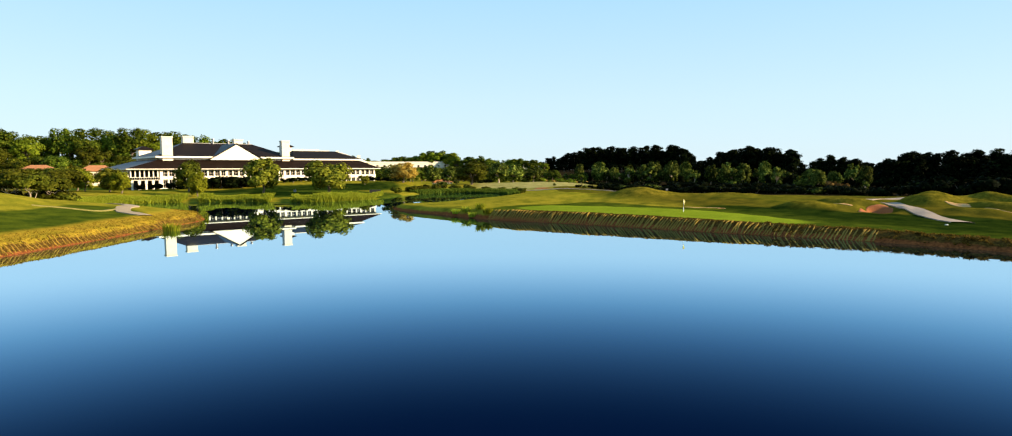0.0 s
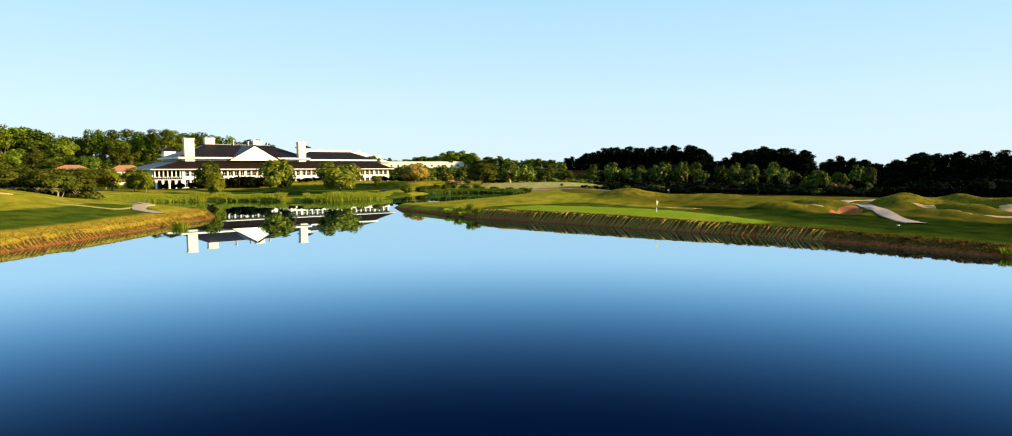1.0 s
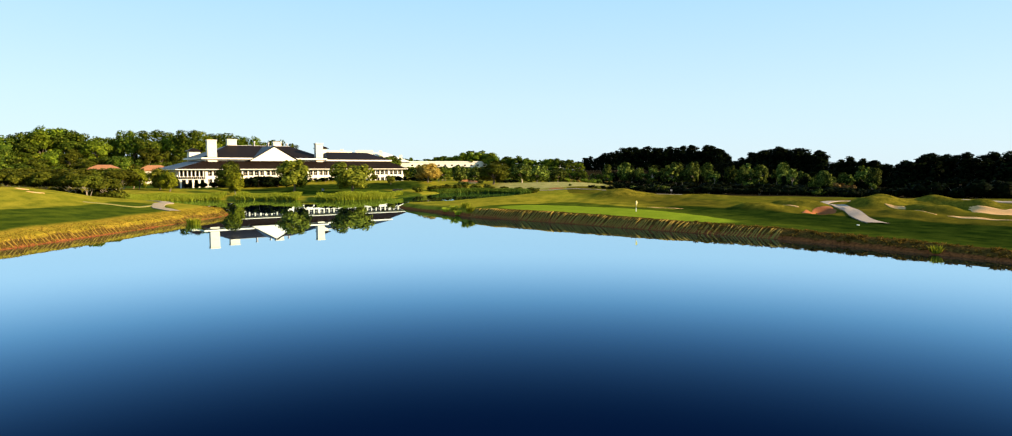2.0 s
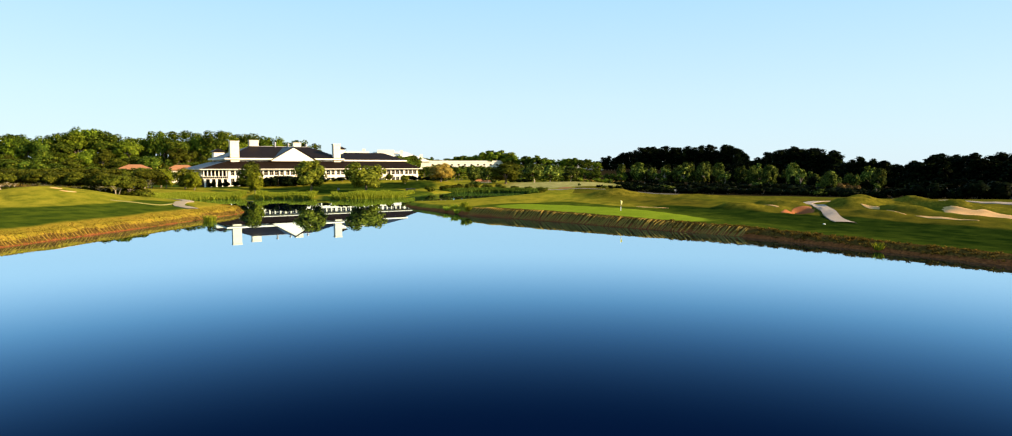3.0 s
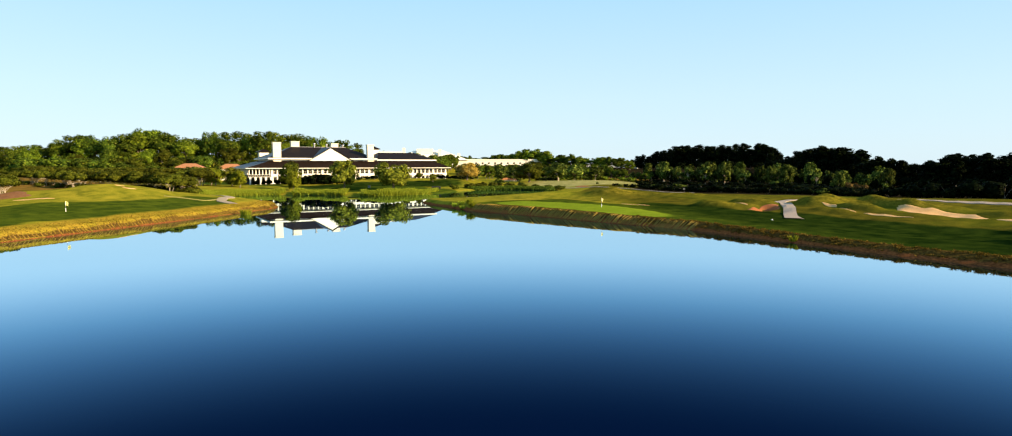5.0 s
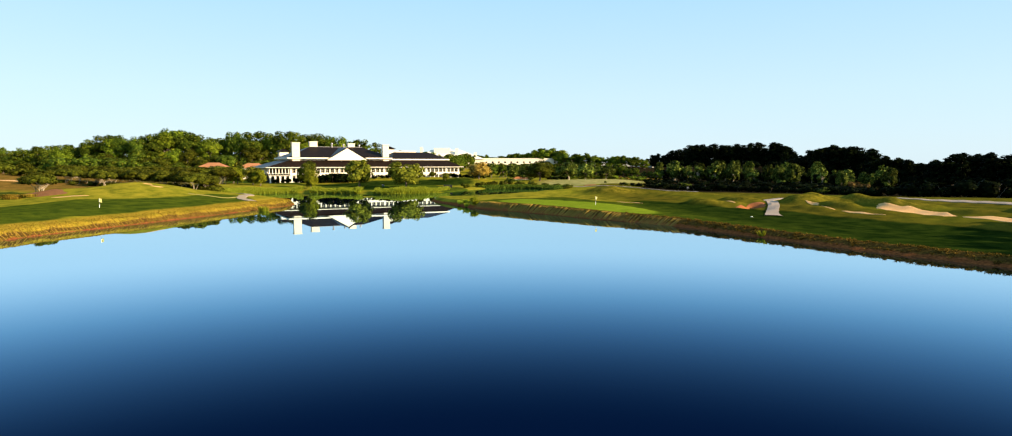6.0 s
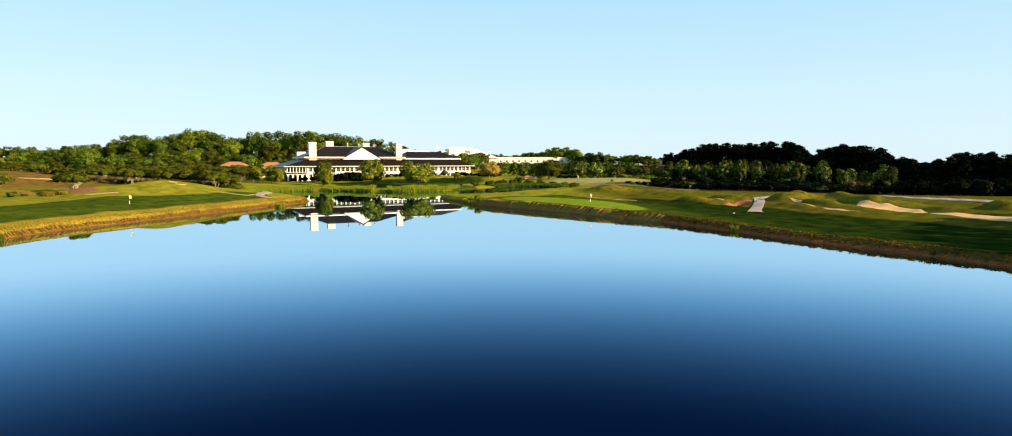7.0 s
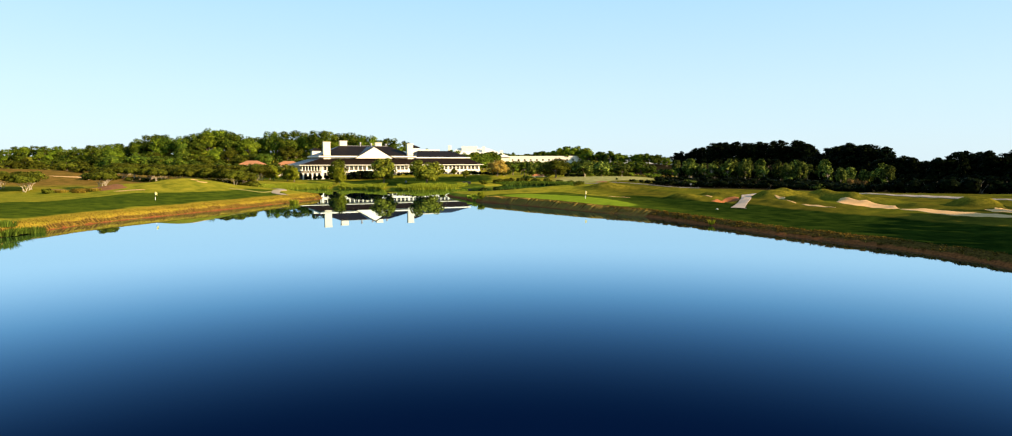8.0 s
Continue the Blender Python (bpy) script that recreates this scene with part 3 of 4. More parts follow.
    u /= np.linalg.norm(u, axis=1)[:, None]
    w = np.cross(nrm, u)
    a = size * rng.uniform(0.55, 1.25, count)[:, None]
    b_ = a * rng.uniform(0.5, 0.9, count)[:, None]
    bend = nrm * a * 0.25
    quads = np.stack([c - u * a - bend, c - w * b_, c + u * a - bend, c + w * b_], 1)
    return from_quads(name, quads)


def branchy(bm, base, height, spread, radius, limbs, rnd, lean=0.1, root=None):
    """A trunk that forks into limbs; returns the limbs' ends."""
    fork = height * rnd.uniform(0.35, 0.5)
    top = Vector((base[0] + rnd.uniform(-lean, lean) * height, base[1] + rnd.uniform(-lean, lean) * height, base[2] + fork))
    mid = (Vector(base) + top) / 2 + Vector((rnd.uniform(-1, 1), rnd.uniform(-1, 1), 0)) * radius
    fork_corner = bm.verts.new(top)
    tube(bm, [base, mid, top], [radius * 1.3, radius, radius * 0.8], 7, root, fork_corner)
    ends = []
    for k in range(limbs):
        g = k * math.tau / limbs + rnd.uniform(-0.5, 0.5)
        out = spread * rnd.uniform(0.5, 1.0)
        end = Vector((top.x + out * math.cos(g), top.y + out * math.sin(g), base[2] + height * rnd.uniform(0.72, 0.95)))
        knee = top.lerp(end, 0.5) + Vector((rnd.uniform(-0.4, 0.4), rnd.uniform(-0.4, 0.4), rnd.uniform(-0.1, 0.5)))
        tube(bm, [top, knee, end], [radius * 0.6, radius * 0.38, radius * 0.12], 5, fork_corner)
        ends.append(end)
    return ends


def tree_meshes(kind, seed):
    """Trunk and crown of a tree of a kind, at its natural size; the height comes with them."""
    rnd = random.Random(seed)
    bm = bmesh.new()
    lobes = []
    if kind == "live_oak":                       # low, wide and flat, on several bent pale stems
        h = 8.0
        stool = bm.verts.new((0, 0, -0.5))
        for k in range(3):
            g = k * 2.1 + rnd.random()
            ends = branchy(bm, (0.5 * math.cos(g), 0.5 * math.sin(g), -0.4), 5.6, 4.2, 0.10, 3, rnd, 0.22, stool)
            lobes += [(e.x, e.y, max(5.0, e.z), rnd.uniform(1.4, 2.0)) for e in ends]
        lobes += [(rnd.uniform(-3.4, 3.4), rnd.uniform(-3.4, 3.4), rnd.uniform(5.5, 6.8), rnd.uniform(1.3, 1.9)) for _ in range(14)]
        cloud = dict(count=3100, size=0.38, flat=0.6, skin=0.45)
    elif kind == "round_tree":                   # a broad tree with a rounded crown
        h = 12.0
        ends = branchy(bm, (0, 0, -0.4), 9.0, 3.6, 0.32, 6, rnd, 0.05)
        lobes = [(e.x, e.y, e.z, rnd.uniform(1.6, 2.4)) for e in ends]
        for _ in range(34):
            z = rnd.uniform(2.4, 11.0)
            wide = 4.6 * math.sqrt(max(0.08, 1 - ((z - 6.3) / 5.2) ** 2)) * math.sqrt(rnd.uniform(0.35, 1))
            g = rnd.uniform(0, math.tau)
            lobes.append((wide * math.cos(g), wide * math.sin(g), z, rnd.uniform(1.2, 2.0)))
        cloud = dict(count=3500, size=0.45, flat=0.85, skin=0.4)
    elif kind == "hill_tree":                    # a full crown of heaped clumps, seen from afar
        h = 12.0
        ends = branchy(bm, (0, 0, -0.4), 9.0, 3.4, 0.30, 5, rnd, 0.06)
        lobes = [(e.x, e.y, e.z, rnd.uniform(1.5, 2.3)) for e in ends]
        for _ in range(26):
            z = rnd.uniform(1.2, 10.8)
            wide = 4.4 * math.sqrt(max(0.08, 1 - ((z - 6.0) / 5.4) ** 2)) * math.sqrt(rnd.uniform(0.3, 1))
            g = rnd.uniform(0, math.tau)
            lobes.append((wide * math.cos(g), wide * math.sin(g), z, rnd.uniform(1.0, 1.9)))
        cloud = dict(count=2600, size=0.40, flat=0.85, skin=0.55)
    elif kind == "forest_tree":                  # a taller tree of the woods
        h = 16.0
        ends = branchy(bm, (0, 0, -0.5), 13.0, 3.2, 0.34, 6, rnd, 0.05)
        lobes = [(e.x, e.y, e.z + 0.5, rnd.uniform(1.6, 2.6)) for e in ends]
        for _ in range(16):
            z = rnd.uniform(2.5, 14.6)
            wide = 4.2 * math.sqrt(max(0.06, 1 - ((z - 8.6) / 6.8) ** 2))
            g = rnd.uniform(0, math.tau)
            lobes.append((wide * math.cos(g), wide * math.sin(g), z, rnd.uniform(1.2, 2.3)))
        cloud = dict(count=1500, size=0.66, flat=0.8)
    elif kind == "pine":                         # a bare stem with ragged tiers near the top
        h = 20.0
        pith = bm.verts.new((0, 0, -0.6))
        tube(bm, [(0, 0, -0.5), (0.15, 0.1, 10), (0.1, -0.1, 19.0)], [0.32, 0.24, 0.06], 7, pith)
        for k in range(30):
            z = 2.0 + 16.8 * (k + rnd.random()) / 30
            g, out = k * 2.4 + rnd.random(), rnd.uniform(0.8, 3.0) * (1.15 - max(0, z - 14) / 7)
            tube(bm, [(0.1, 0, z - 0.8), (out * math.cos(g), out * math.sin(g), z)], [0.09, 0.03], 4, pith) if k % 3 == 0 else None
            lobes.append((out * math.cos(g), out * math.sin(g), z, rnd.uniform(1.1, 2.2)))
        lobes.append((0, 0, 18.9, 1.3))
        cloud = dict(count=1500, size=0.72, flat=0.75)
    else:                                        # shrub
        h = 3.2
        stool = bm.verts.new((0, 0, -0.3))
        for k in range(5):
            g = k * 1.26
            tube(bm, [(0, 0, -0.2), (0.5 * math.cos(g), 0.5 * math.sin(g), 0.9), (1.1 * math.cos(g), 1.1 * math.sin(g), 1.9)], [0.07, 0.05, 0.02], 4, stool)
        lobes = [(rnd.uniform(-1.4, 1.4), rnd.uniform(-1.4, 1.4), rnd.uniform(0.7, 2.3), rnd.uniform(0.6, 1.05)) for _ in range(13)]
        cloud = dict(count=850, size=0.30, flat=0.85)
    trunk = bpy.data.meshes.new("trunk")
    bmesh.ops.recalc_face_normals(bm, faces=bm.faces)
    bm.to_mesh(trunk)
    bm.free()
    return h, trunk, leaf_cloud("crown", lobes, seed=seed, **cloud)


STOCK = {}


def plant(kind, leaves, x, y, top=None, height=None, wide=1.0, bark=None, label="", group="", form=None):
    """One tree at (x, y), to the height top over the water or of that height."""
    rnd = random.Random(int(x * 37 + y * 91))
    form = rnd.randrange(3) if form is None else form
    key = (kind, leaves.name, form)
    z = at_ground(x, y)
    tall = height if height else max(1.5, top - z)
    first = STOCK.get(key)
    base_h = first[0] if first else None
    if not first:
        base_h, trunk, crown = tree_meshes(kind, 11 + form * 7 + len(STOCK))
        trunk.materials.append(bark or (PALE_BARK if kind == "live_oak" or leaves is SCRUB else BARK))
        crown.materials.append(leaves)
        STOCK[key] = (base_h, trunk, crown)
    else:
        _, trunk, crown = first
    k = tall / base_h
    ob = thing(kind if kind != "shrub" else "shrub", pose(x, y, z, 0, 0, rnd.uniform(0, 360)) @ Matrix.Diagonal((k * wide, k * wide, k, 1)),
               label, "shrub" if kind == "shrub" else "tree", group)
    hang("trunk", trunk, None, ob)
    hang("crown", crown, None, ob)
    return ob


def grove(line, n, deep, kind, leaves, label, group, seed, vary=0.12, wide=1.0):
    """Trees along a line of (x, y, top), strewn to a depth behind it away from the lake."""
    rnd = random.Random(seed)
    p = np.array(line, float)
    run = np.concatenate([[0], np.cumsum(np.hypot(*np.diff(p[:, :2], axis=0).T))])
    for i in range(n):
        s = (i + rnd.random()) / n * run[-1]
        x, y, top = (np.interp(s, run, p[:, k]) for k in range(3))
        away = Vector((x - 20, y + 20)).normalized() * deep * rnd.random() ** 1.3
        plant(kind, rnd.choice(leaves) if isinstance(leaves, (tuple, list)) else leaves, x + away.x + rnd.uniform(-1, 1), y + away.y + rnd.uniform(-1, 1),
              top=top * (1 - vary * rnd.random()), wide=wide * rnd.uniform(0.85, 1.2), label=label, group=group)


# ---- the woods ----
DARK_PINE = "dark pine tree of the wood beyond the fairway, partly added unseen for shade"
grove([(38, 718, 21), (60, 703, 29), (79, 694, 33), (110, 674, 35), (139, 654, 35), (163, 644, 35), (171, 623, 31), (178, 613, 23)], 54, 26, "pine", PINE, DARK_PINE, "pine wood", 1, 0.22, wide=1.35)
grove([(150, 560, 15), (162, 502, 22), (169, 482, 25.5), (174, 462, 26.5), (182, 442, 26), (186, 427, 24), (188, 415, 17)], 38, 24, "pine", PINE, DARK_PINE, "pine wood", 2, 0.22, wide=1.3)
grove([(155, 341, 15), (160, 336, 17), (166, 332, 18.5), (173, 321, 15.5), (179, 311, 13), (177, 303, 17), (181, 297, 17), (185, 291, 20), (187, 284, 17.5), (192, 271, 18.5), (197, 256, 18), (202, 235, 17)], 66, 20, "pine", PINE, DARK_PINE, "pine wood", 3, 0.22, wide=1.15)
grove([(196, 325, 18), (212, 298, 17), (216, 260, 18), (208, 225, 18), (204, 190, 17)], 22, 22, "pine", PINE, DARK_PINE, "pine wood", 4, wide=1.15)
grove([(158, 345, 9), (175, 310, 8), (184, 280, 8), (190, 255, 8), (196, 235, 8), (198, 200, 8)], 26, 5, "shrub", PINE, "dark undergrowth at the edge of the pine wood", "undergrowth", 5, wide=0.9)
grove([(45, 690, 16), (110, 650, 17), (165, 600, 16), (160, 520, 11), (185, 420, 10)], 26, 6, "forest_tree", PINE, "broad tree painted dark as shade at the edge of the pine wood", "pine wood", 6, wide=1.4)
# unseen pines right of the view, added to cast shade on the fairway
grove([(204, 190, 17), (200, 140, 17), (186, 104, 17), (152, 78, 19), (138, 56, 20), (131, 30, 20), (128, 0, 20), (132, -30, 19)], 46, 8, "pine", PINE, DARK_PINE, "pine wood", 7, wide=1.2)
grove([(49, 431, 14), (59, 421, 16), (70, 401, 13), (85, 381, 16), (94, 371, 15), (110, 351, 13.5), (123, 326, 16), (129, 321, 13.5), (136, 301, 9), (131, 270, 11), (139, 263, 13), (146, 252, 9)], 26, 24, "round_tree", SCRUB, "grey-green young tree before the pine wood", "wood edge", 8, 0.5, 0.7)
grove([(49, 431, 14), (59, 421, 16), (70, 401, 13), (85, 381, 16), (94, 371, 15), (110, 351, 13.5), (123, 326, 16), (129, 321, 13.5), (136, 301, 9), (131, 270, 11), (139, 263, 13), (146, 252, 9)], 26, 24, "forest_tree", SCRUB, "grey-green young tree before the pine wood", "wood edge", 48, 0.5, 0.95)
# fill trees in near-black leaves stand for shaded gaps between lit crowns
grove([(52, 440, 9), (85, 392, 9), (125, 335, 9), (138, 300, 7.5), (146, 262, 7.5)], 34, 20, "round_tree", PINE, "broad tree painted dark as shade at the edge of the pine wood", "wood edge", 47, 0.3, 0.9)
grove([(40, 300, 4.6), (52, 282, 4.8), (70, 262, 4.8), (100, 248, 4.8), (126, 238, 4.8)], 60, 70, "shrub", PINE, "dark undergrowth at the edge of the pine wood", "undergrowth", 21, 0.4, 1.6)
grove([(31, 279, 4.0), (45, 271, 4.6), (70, 257, 4.6), (100, 243, 4.8), (128, 231, 5.2)], 44, 9, "shrub", (PINE, PINE, PINE, PINE, SCRUB), "dark undergrowth at the edge of the pine wood", "undergrowth", 44, 0.35, 1.5)
grove([(100, 246, 3.8), (118, 226, 3.8), (136, 210, 7.5), (158, 206, 9.5), (185, 190, 10)], 34, 8, "shrub", PINE, "dark undergrowth at the edge of the pine wood", "undergrowth", 22, 0.3, 1.2)
grove([(46, 425, 5), (80, 383, 5), (118, 320, 5), (130, 285, 4), (138, 252, 4)], 24, 4, "shrub", (PINE, PINE, PINE, SCRUB), "low scrub before the pine wood", "wood edge", 9, 0.35)

BROAD_LABEL = "tall broadleaf tree of the hillside wood"


def farther(line, k):
    """The same line of tree tops, k times as far from the lake's middle."""
    return [(30 + k * (x - 30), -30 + k * (y + 30), 12 + k * (top - 12)) for x, y, top in line]


grove(farther([(-511, 361, 27), (-479, 370, 28), (-413, 367, 27), (-371, 358, 29), (-355, 352, 34), (-316, 353, 35), (-298, 359, 40), (-273, 365, 37), (-240, 375, 38), (-211, 382, 36), (-199, 386, 38), (-187, 399, 35), (-162, 416, 32)], 1.25), 96, 40, "hill_tree", (BROAD, BROAD, BROAD, BRIGHT), BROAD_LABEL, "hillside wood", 10, 0.2, 1.05)
grove(farther([(-480, 330, 22), (-400, 330, 23), (-340, 325, 24), (-280, 335, 24), (-230, 350, 25), (-190, 372, 25)], 1.15), 54, 18, "hill_tree", (BROAD, BRIGHT, OAK), BROAD_LABEL, "hillside wood", 11, 0.35, 1.15)
grove([(-480, 372, 19), (-400, 368, 19), (-330, 362, 19), (-270, 366, 19), (-220, 384, 20), (-180, 404, 20)], 44, 14, "hill_tree", (BROAD, OAK), BROAD_LABEL, "hillside wood", 46, 0.3, 1.5)
# darker oak leaves on this row stand for shade at the left end
grove([(-520, 318, 15), (-430, 318, 15), (-350, 312, 15), (-300, 318, 14)], 30, 10, "hill_tree", OAK, BROAD_LABEL, "hillside wood", 45, 0.3, 1.25)
grove([(-150, 420, 24), (-120, 450, 23), (-166, 753, 25)], 22, 16, "forest_tree", BROAD, BROAD_LABEL, "hillside wood", 12, 0.12, 1.2)
grove([(-166, 753, 25), (-135, 743, 24), (-103, 723, 29), (-78, 716, 34), (-64, 712, 33), (-50, 700, 25), (-30, 693, 26), (-3, 682, 21), (20, 663, 22), (40, 640, 19)], 54, 14, "forest_tree", (BROAD, BRIGHT), "far broadleaf tree against the sky", "far trees", 13, 0.15, 1.5)
grove([(-60, 470, 13), (-41, 441, 10), (-27, 431, 12), (-10, 421, 11), (3, 431, 11), (20, 441, 12), (37, 431, 9), (50, 421, 9)], 44, 14, "forest_tree", (BROAD, BROAD, SCRUB), "green tree beyond the far fairway", "far trees", 14, 0.25, 1.6)
grove([(10, 415, 4.5), (30, 405, 4), (50, 395, 4)], 12, 6, "shrub", RUST, "rusty brown shrub beyond the far fairway", "rusty shrubs", 15, 0.3, 1.3)

OAK_LABEL = "spreading live oak with pale bent stems"
grove([(-103, 149, 9.2), (-112, 154, 10.4), (-124, 158, 11), (-140, 156, 11.2), (-158, 152, 11.2), (-170, 156, 11.2)], 16, 5, "live_oak", OAK, OAK_LABEL, "oak grove", 16, 0.12, 1.1)
grove([(-126, 164, 11.2), (-136, 166, 11.4), (-152, 162, 11.4), (-180, 158, 11.4), (-198, 166, 11.4)], 24, 14, "live_oak", OAK, OAK_LABEL, "oak grove", 17, 0.12, 1.2)
grove([(-142, 212, 12), (-155, 222, 12.3), (-190, 210, 12.3), (-225, 215, 13), (-245, 222, 13)], 26, 30, "live_oak", OAK, OAK_LABEL, "oak grove", 18, 0.12, 1.35)
grove([(-150, 290, 13), (-190, 290, 12), (-230, 280, 12.2), (-250, 280, 17), (-300, 278, 18), (-325, 290, 18)], 26, 24, "round_tree", BROAD, "rounded tree between the oaks and the hillside wood", "oak grove", 19, 0.15, 1.2)
for x, y, top in ((-108, 148, 9.8), (-116, 153, 10.6), (-126, 157, 11.0), (-136, 154, 11.0), (-144, 148, 10.8), (-117, 99, 10.0), (-123, 104, 10.2), (-131, 110, 10.6), (-147, 97, 9.8), (-152, 102, 10.2), (-156, 94, 9.8), (-143, 93, 9.4), (-162, 100, 10.2)):
    plant("live_oak", OAK, x, y, top=top, label=OAK_LABEL, group="oak grove", wide=1.05)

grove([(-100, 152, 6.8), (-118, 152, 6.8), (-140, 148, 6.5), (-165, 150, 6.5)], 26, 6, "shrub", OAK, "dark undergrowth below the oaks", "oak undergrowth", 42, 0.25, 1.3)
grove([(-20, 400, 6), (10, 395, 6), (40, 385, 5.5)], 16, 8, "shrub", BRIGHT, "green shrub beyond the far fairway", "far shrubs", 43, 0.3, 1.6)
for x, y in ((-18, 366), (-15, 368), (-12, 370), (-9, 372)):
    plant("shrub", PINE, x, y, height=3.0, wide=1.3, label="clipped dark hedge beyond the channel", group="dark hedge")

for x, y, k in ((132, 265, 1.2), (135.5, 263, 1.0), (129.5, 267, 0.8)):
    plant("shrub", BROWN, x, y, height=3.8 * k, wide=1.1, label="dull brown bush at the edge of the pine wood", group="rusty shrubs")
plant("round_tree", SCRUB, 127.5, 266, height=9.0, wide=0.7, label="grey-green tree on a pale stem at the wood's edge", group="wood edge", form=1)

for x, y, h, leaves, note in ((-128, 88, 1.8, OAK, "small dark bush on the rough"),
                               (-172, 142, 3.0, SCRUB, "grey-green bush on the far slope"), (-166, 145, 2.6, SCRUB, "grey-green bush on the far slope"),
                               (-180, 150, 3.2, OAK, "dark bush on the far slope"), (-208, 170, 4.2, OAK, "dark bush on the far slope"), (-218, 172, 4.6, OAK, "dark bush on the far slope")):
    plant("shrub", leaves, x, y, height=h, wide=1.5, label=note, group="slope bushes")

# trees and shrubs round the house
plant("round_tree", LAWN, -86.3, 231, top=14.6, wide=1.2, label="round broadleaf tree on the lawn by the house", group="lawn trees", form=0)
plant("round_tree", LAWN, -62.5, 229, top=15.0, wide=1.4, label="large round broadleaf tree at the lake's edge", group="lawn trees", form=2)
plant("round_tree", LAWN, -61.5, 284, top=8.2, wide=1.0, label="small round tree beside the house", group="lawn trees", form=2)
plant("round_tree", OAK, -116, 238, top=14.2, wide=1.05, label="dark narrow tree before the porch", group="lawn trees", form=0)
plant("round_tree", LIME, -104.7, 221, top=10.0, wide=0.85, label="yellow-green tree before the porch", group="lawn trees", form=1)
for x, y, top, k in ((-150, 232, 10.5, 1.1), (-158, 240, 11.5, 1.2)):
    plant("round_tree", LIME, x, y, top=top, wide=k, label="yellow-green tree beside the reeds", group="lawn trees")


def by_house(u, v):
    """A place of the plan, u metres along the house's front and v behind it."""
    co, si = math.cos(radians(41.37)), math.sin(radians(41.37))
    return -133.08 + u * co - v * si, 256.83 + u * si + v * co


for u, v, top, k in ((11, -17, 7.6, 1.4), (14, -18, 8.8, 1.5), (18, -18, 9.2, 1.5), (22, -18, 8.8, 1.5), (25, -17, 7.6, 1.4), (16, -15, 8.6, 1.4), (21, -15, 8.8, 1.4),
                     (-2, -14, 6.4, 1.3), (2, -15, 6.8, 1.3), (6, -15, 6.6, 1.3), (-7, -11, 6.0, 1.2), (-12, -10, 5.6, 1.1), (29, -16, 6.0, 1.3)):
    plant("shrub", PINE, *by_house(u, v), top=top, wide=k, label="dense dark evergreen bush before the house", group="house shrubs")
for u, v, top, k in ((37, -14, 6.8, 1.3), (41, -14, 7.2, 1.3), (45, -14, 7.6, 1.4), (49, -13, 7.8, 1.4), (53, -13, 7.4, 1.4), (57, -12, 7.2, 1.3), (64, -10, 8.6, 1.3), (72, -9, 8.8, 1.3),
                     (80, -11, 8.2, 1.4), (85, -13, 7.4, 1.5), (89, -14, 7.2, 1.6), (93, -13, 7.0, 1.6), (98, -10, 6.6, 1.6), (84, -9, 8.4, 1.4)):
    plant("shrub", PINE if u > 80 or u < 55 else OAK, *by_house(u, v), top=top, wide=k, label="dark clipped hedge on the lawn's slope", group="house hedge")
plant("round_tree", RUST, -47.0, 298, top=13.8, wide=1.6, label="golden-brown tree at the channel's end", group="lawn trees", form=0)
plant("round_tree", OAK, -17, 320, top=14.6, wide=1.75, label="large round olive-green tree beyond the channel", group="channel trees", form=0)
plant("round_tree", LAWN, -137, 225, top=11.4, wide=1.25, label="olive-yellow tree beside the porch", group="lawn trees", form=1)
plant("round_tree", LIME, -130.5, 221, top=10.2, wide=1.1, label="small yellow-green tree beside the reeds", group="lawn trees", form=0)
for x, y, top, k in ((-40, 276, 4.0, 1.5), (-36, 284, 4.2, 1.6), (-30, 290, 4.2, 1.7), (-23, 293, 3.6, 1.7), (-16, 293, 3.2, 1.7), (-9, 291, 3.0, 1.7), (-2, 286, 2.9, 1.6), (4, 278, 2.9, 1.5), (7, 268, 2.8, 1.5), (6, 256, 2.7, 1.5), (-44, 262, 3.8, 1.3)):
    plant("shrub", OAK, x, y, top=top, wide=k, label="dense dark shrub at the channel's edge", group="bank shrubs")
for x, y, top, k in ((-52, 330, 14, 1.2), (-30, 345, 12, 1.2), (-4, 350, 13.6, 1.5), (4, 372, 13, 1.5), (16, 385, 12, 1.4), (-60, 345, 14, 1.2), (-40, 360, 13, 1.2)):
    plant("round_tree", SCRUB, x, y, top=top, wide=k, label="grey-green tree beyond the channel", group="channel trees")
for x, y, top, k in ((-30, 302, 5.5, 1.3), (-18, 300, 3.8, 1.2), (-26, 340, 5, 1.4), (12, 352, 4.4, 1.2), (22, 296, 3.2, 0.9), (38, 330, 5, 1.2)):
    plant("shrub", SCRUB, x, y, top=top, wide=k, label="dark shrub on the channel's bank", group="bank shrubs")


# ---- the clubhouse ----
U_TURN = 41.37
PAD = 2.3
CLUB = pose(-133.08, 256.83, PAD, 0, 0, U_TURN)


